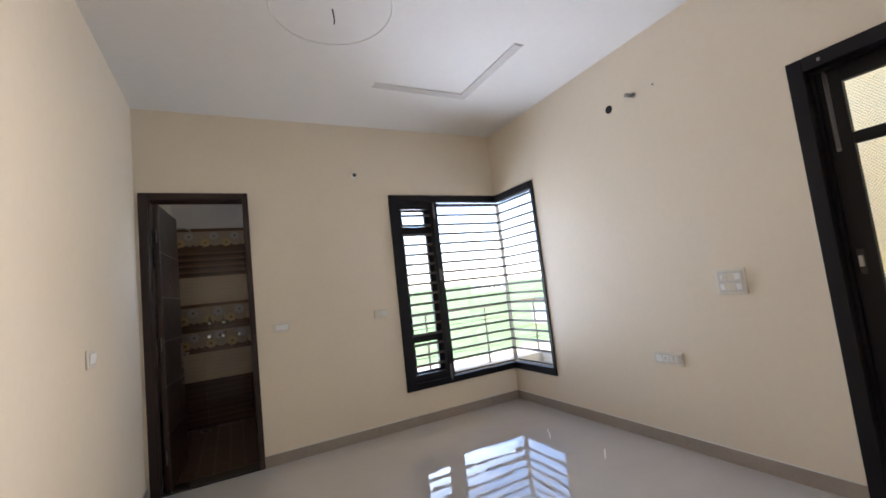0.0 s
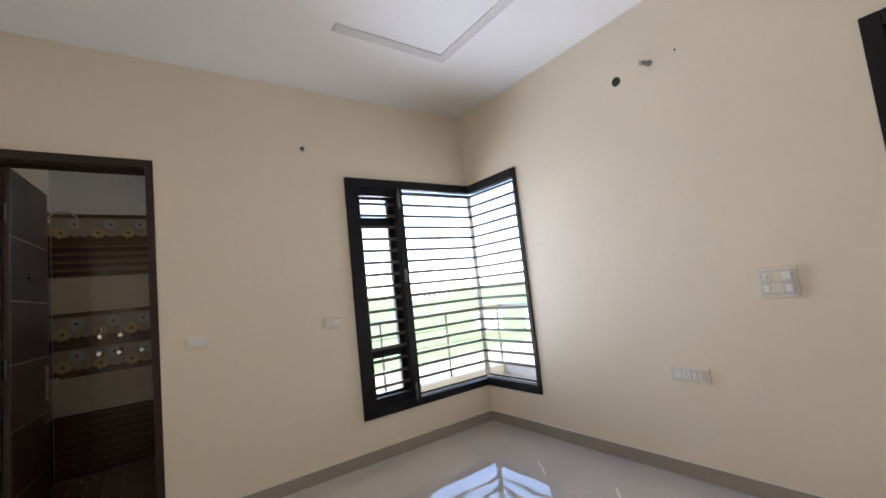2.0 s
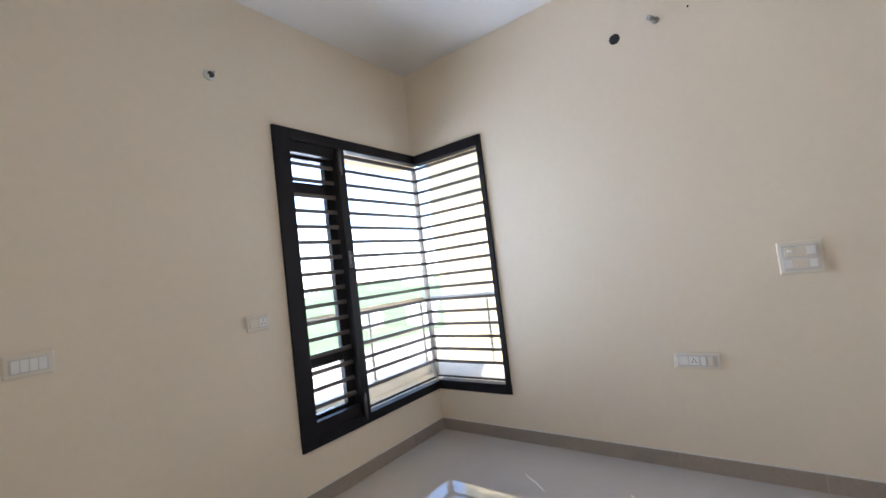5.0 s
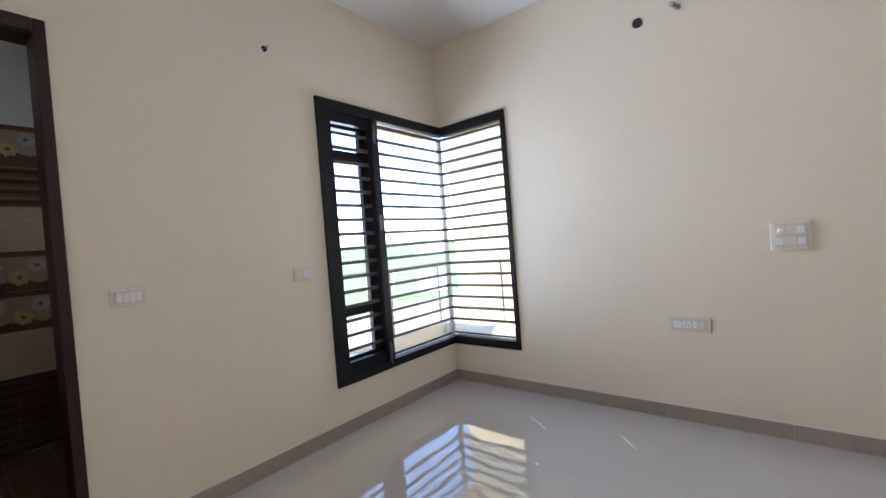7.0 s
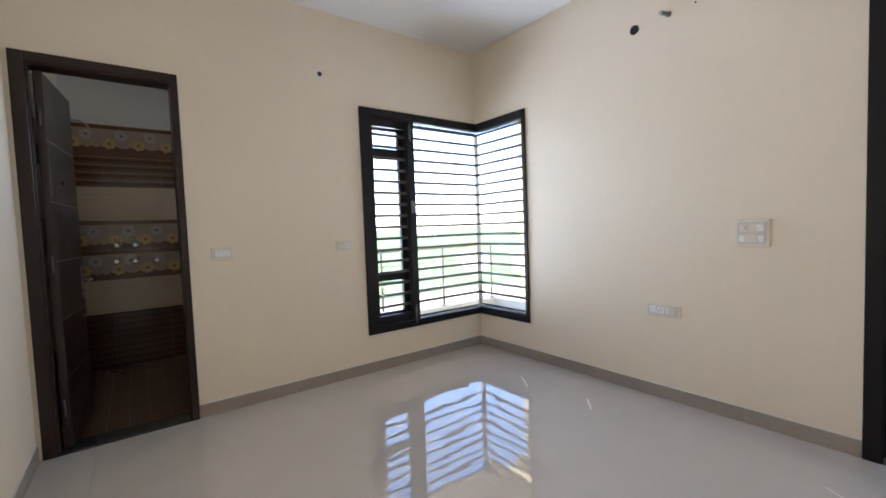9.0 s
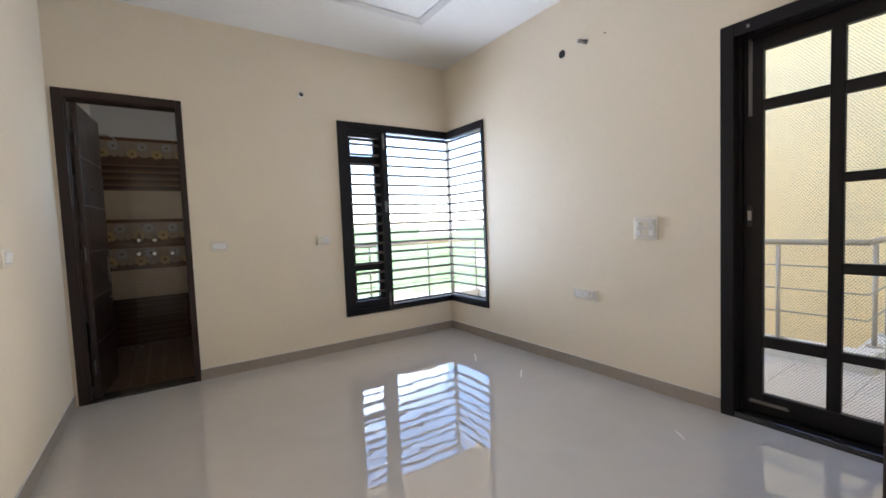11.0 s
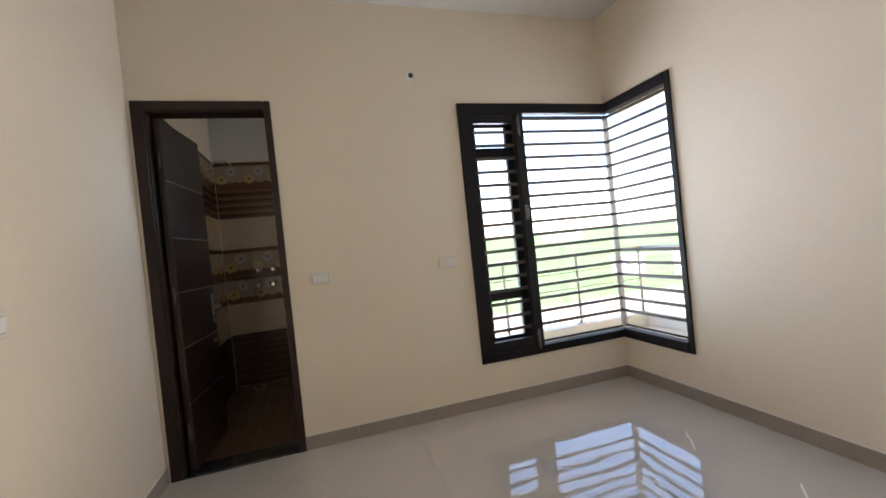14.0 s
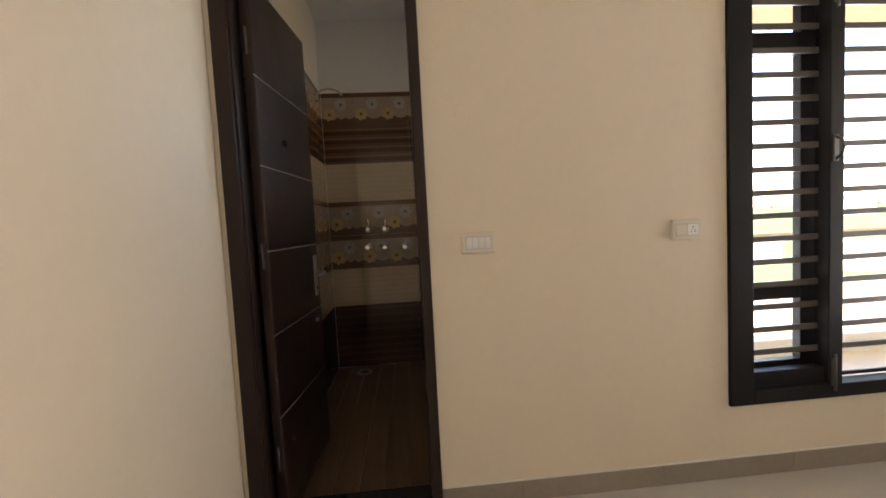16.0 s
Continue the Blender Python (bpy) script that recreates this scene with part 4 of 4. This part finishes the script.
# ---- floor tiles, balcony tiles and paint flecks ----
for i in range(6):
    for j in range(8):
        x1, y1 = -0.6 * i, -0.6 * j
        x0, y0 = max(x1 - 0.6, RX0), max(y1 - 0.6, RY0)
        w, h = x1 - x0, y1 - y0
        piece("floor_tile", ("ft", round(w, 3), round(h, 3)), lambda: box((-w / 2 + 0.0001, -h / 2 + 0.0001, -0.009), (w / 2 - 0.0001, h / 2 - 0.0001, 0), 0.0002), FLOOR, floor, ((x0 + x1) / 2, (y0 + y1) / 2, 0))
for (x0, x1, y0, y1) in ((BX1 + 0.14, 1.38, T, 1.24), (T, 1.38, YS, T), (T, XS - 0.14, RY0 - T, YS)):
    nx, ny = max(1, round((x1 - x0) / 0.4)), max(1, round((y1 - y0) / 0.4))
    w, h = (x1 - x0) / nx, (y1 - y0) / ny
    for i in range(nx):
        for j in range(ny):
            piece("balcony_tile", ("bt", round(w, 4), round(h, 4)), lambda: box((-w / 2 + 0.0015, -h / 2 + 0.0015, -0.013), (w / 2 - 0.0015, h / 2 - 0.0015, 0), 0.001), CEMENT, balcony, (x0 + (i + 0.5) * w, y0 + (j + 0.5) * h, 0))


def fleck(points, width):
    """A thin smear of dried paint on the floor."""
    bm = bmesh.new()
    left, right = [], []
    for k, (x, y) in enumerate(points):
        q = width * (0.3 + 0.7 * math.sin(math.pi * (k + 0.5) / len(points)))
        left.append(bm.verts.new((x - q / 2, y + q / 2, 0.0012)))
        right.append(bm.verts.new((x + q / 2, y - q / 2, 0.0012)))
    for k in range(len(points) - 1):
        bm.faces.new((left[k], left[k + 1], right[k + 1], right[k]))
    ob = part("paint_fleck", bm, PAINT)
    tagged(ob, "thin dried white paint smear on the floor tile", "paint smear", "paint smears")


fleck([(-0.395, -0.898), (-0.43, -0.94), (-0.454, -0.984), (-0.49, -1.03), (-0.523, -1.07)], 0.008)
fleck([(-0.379, -1.472), (-0.41, -1.50), (-0.44, -1.528), (-0.501, -1.584)], 0.008)
fleck([(-0.89, -1.185), (-0.90, -1.195), (-0.91, -1.200)], 0.014)
fleck([(-0.418, -2.676), (-0.44, -2.71), (-0.473, -2.753)], 0.005)
fleck([(-2.435, -0.452), (-2.415, -0.470), (-2.388, -0.494)], 0.010)
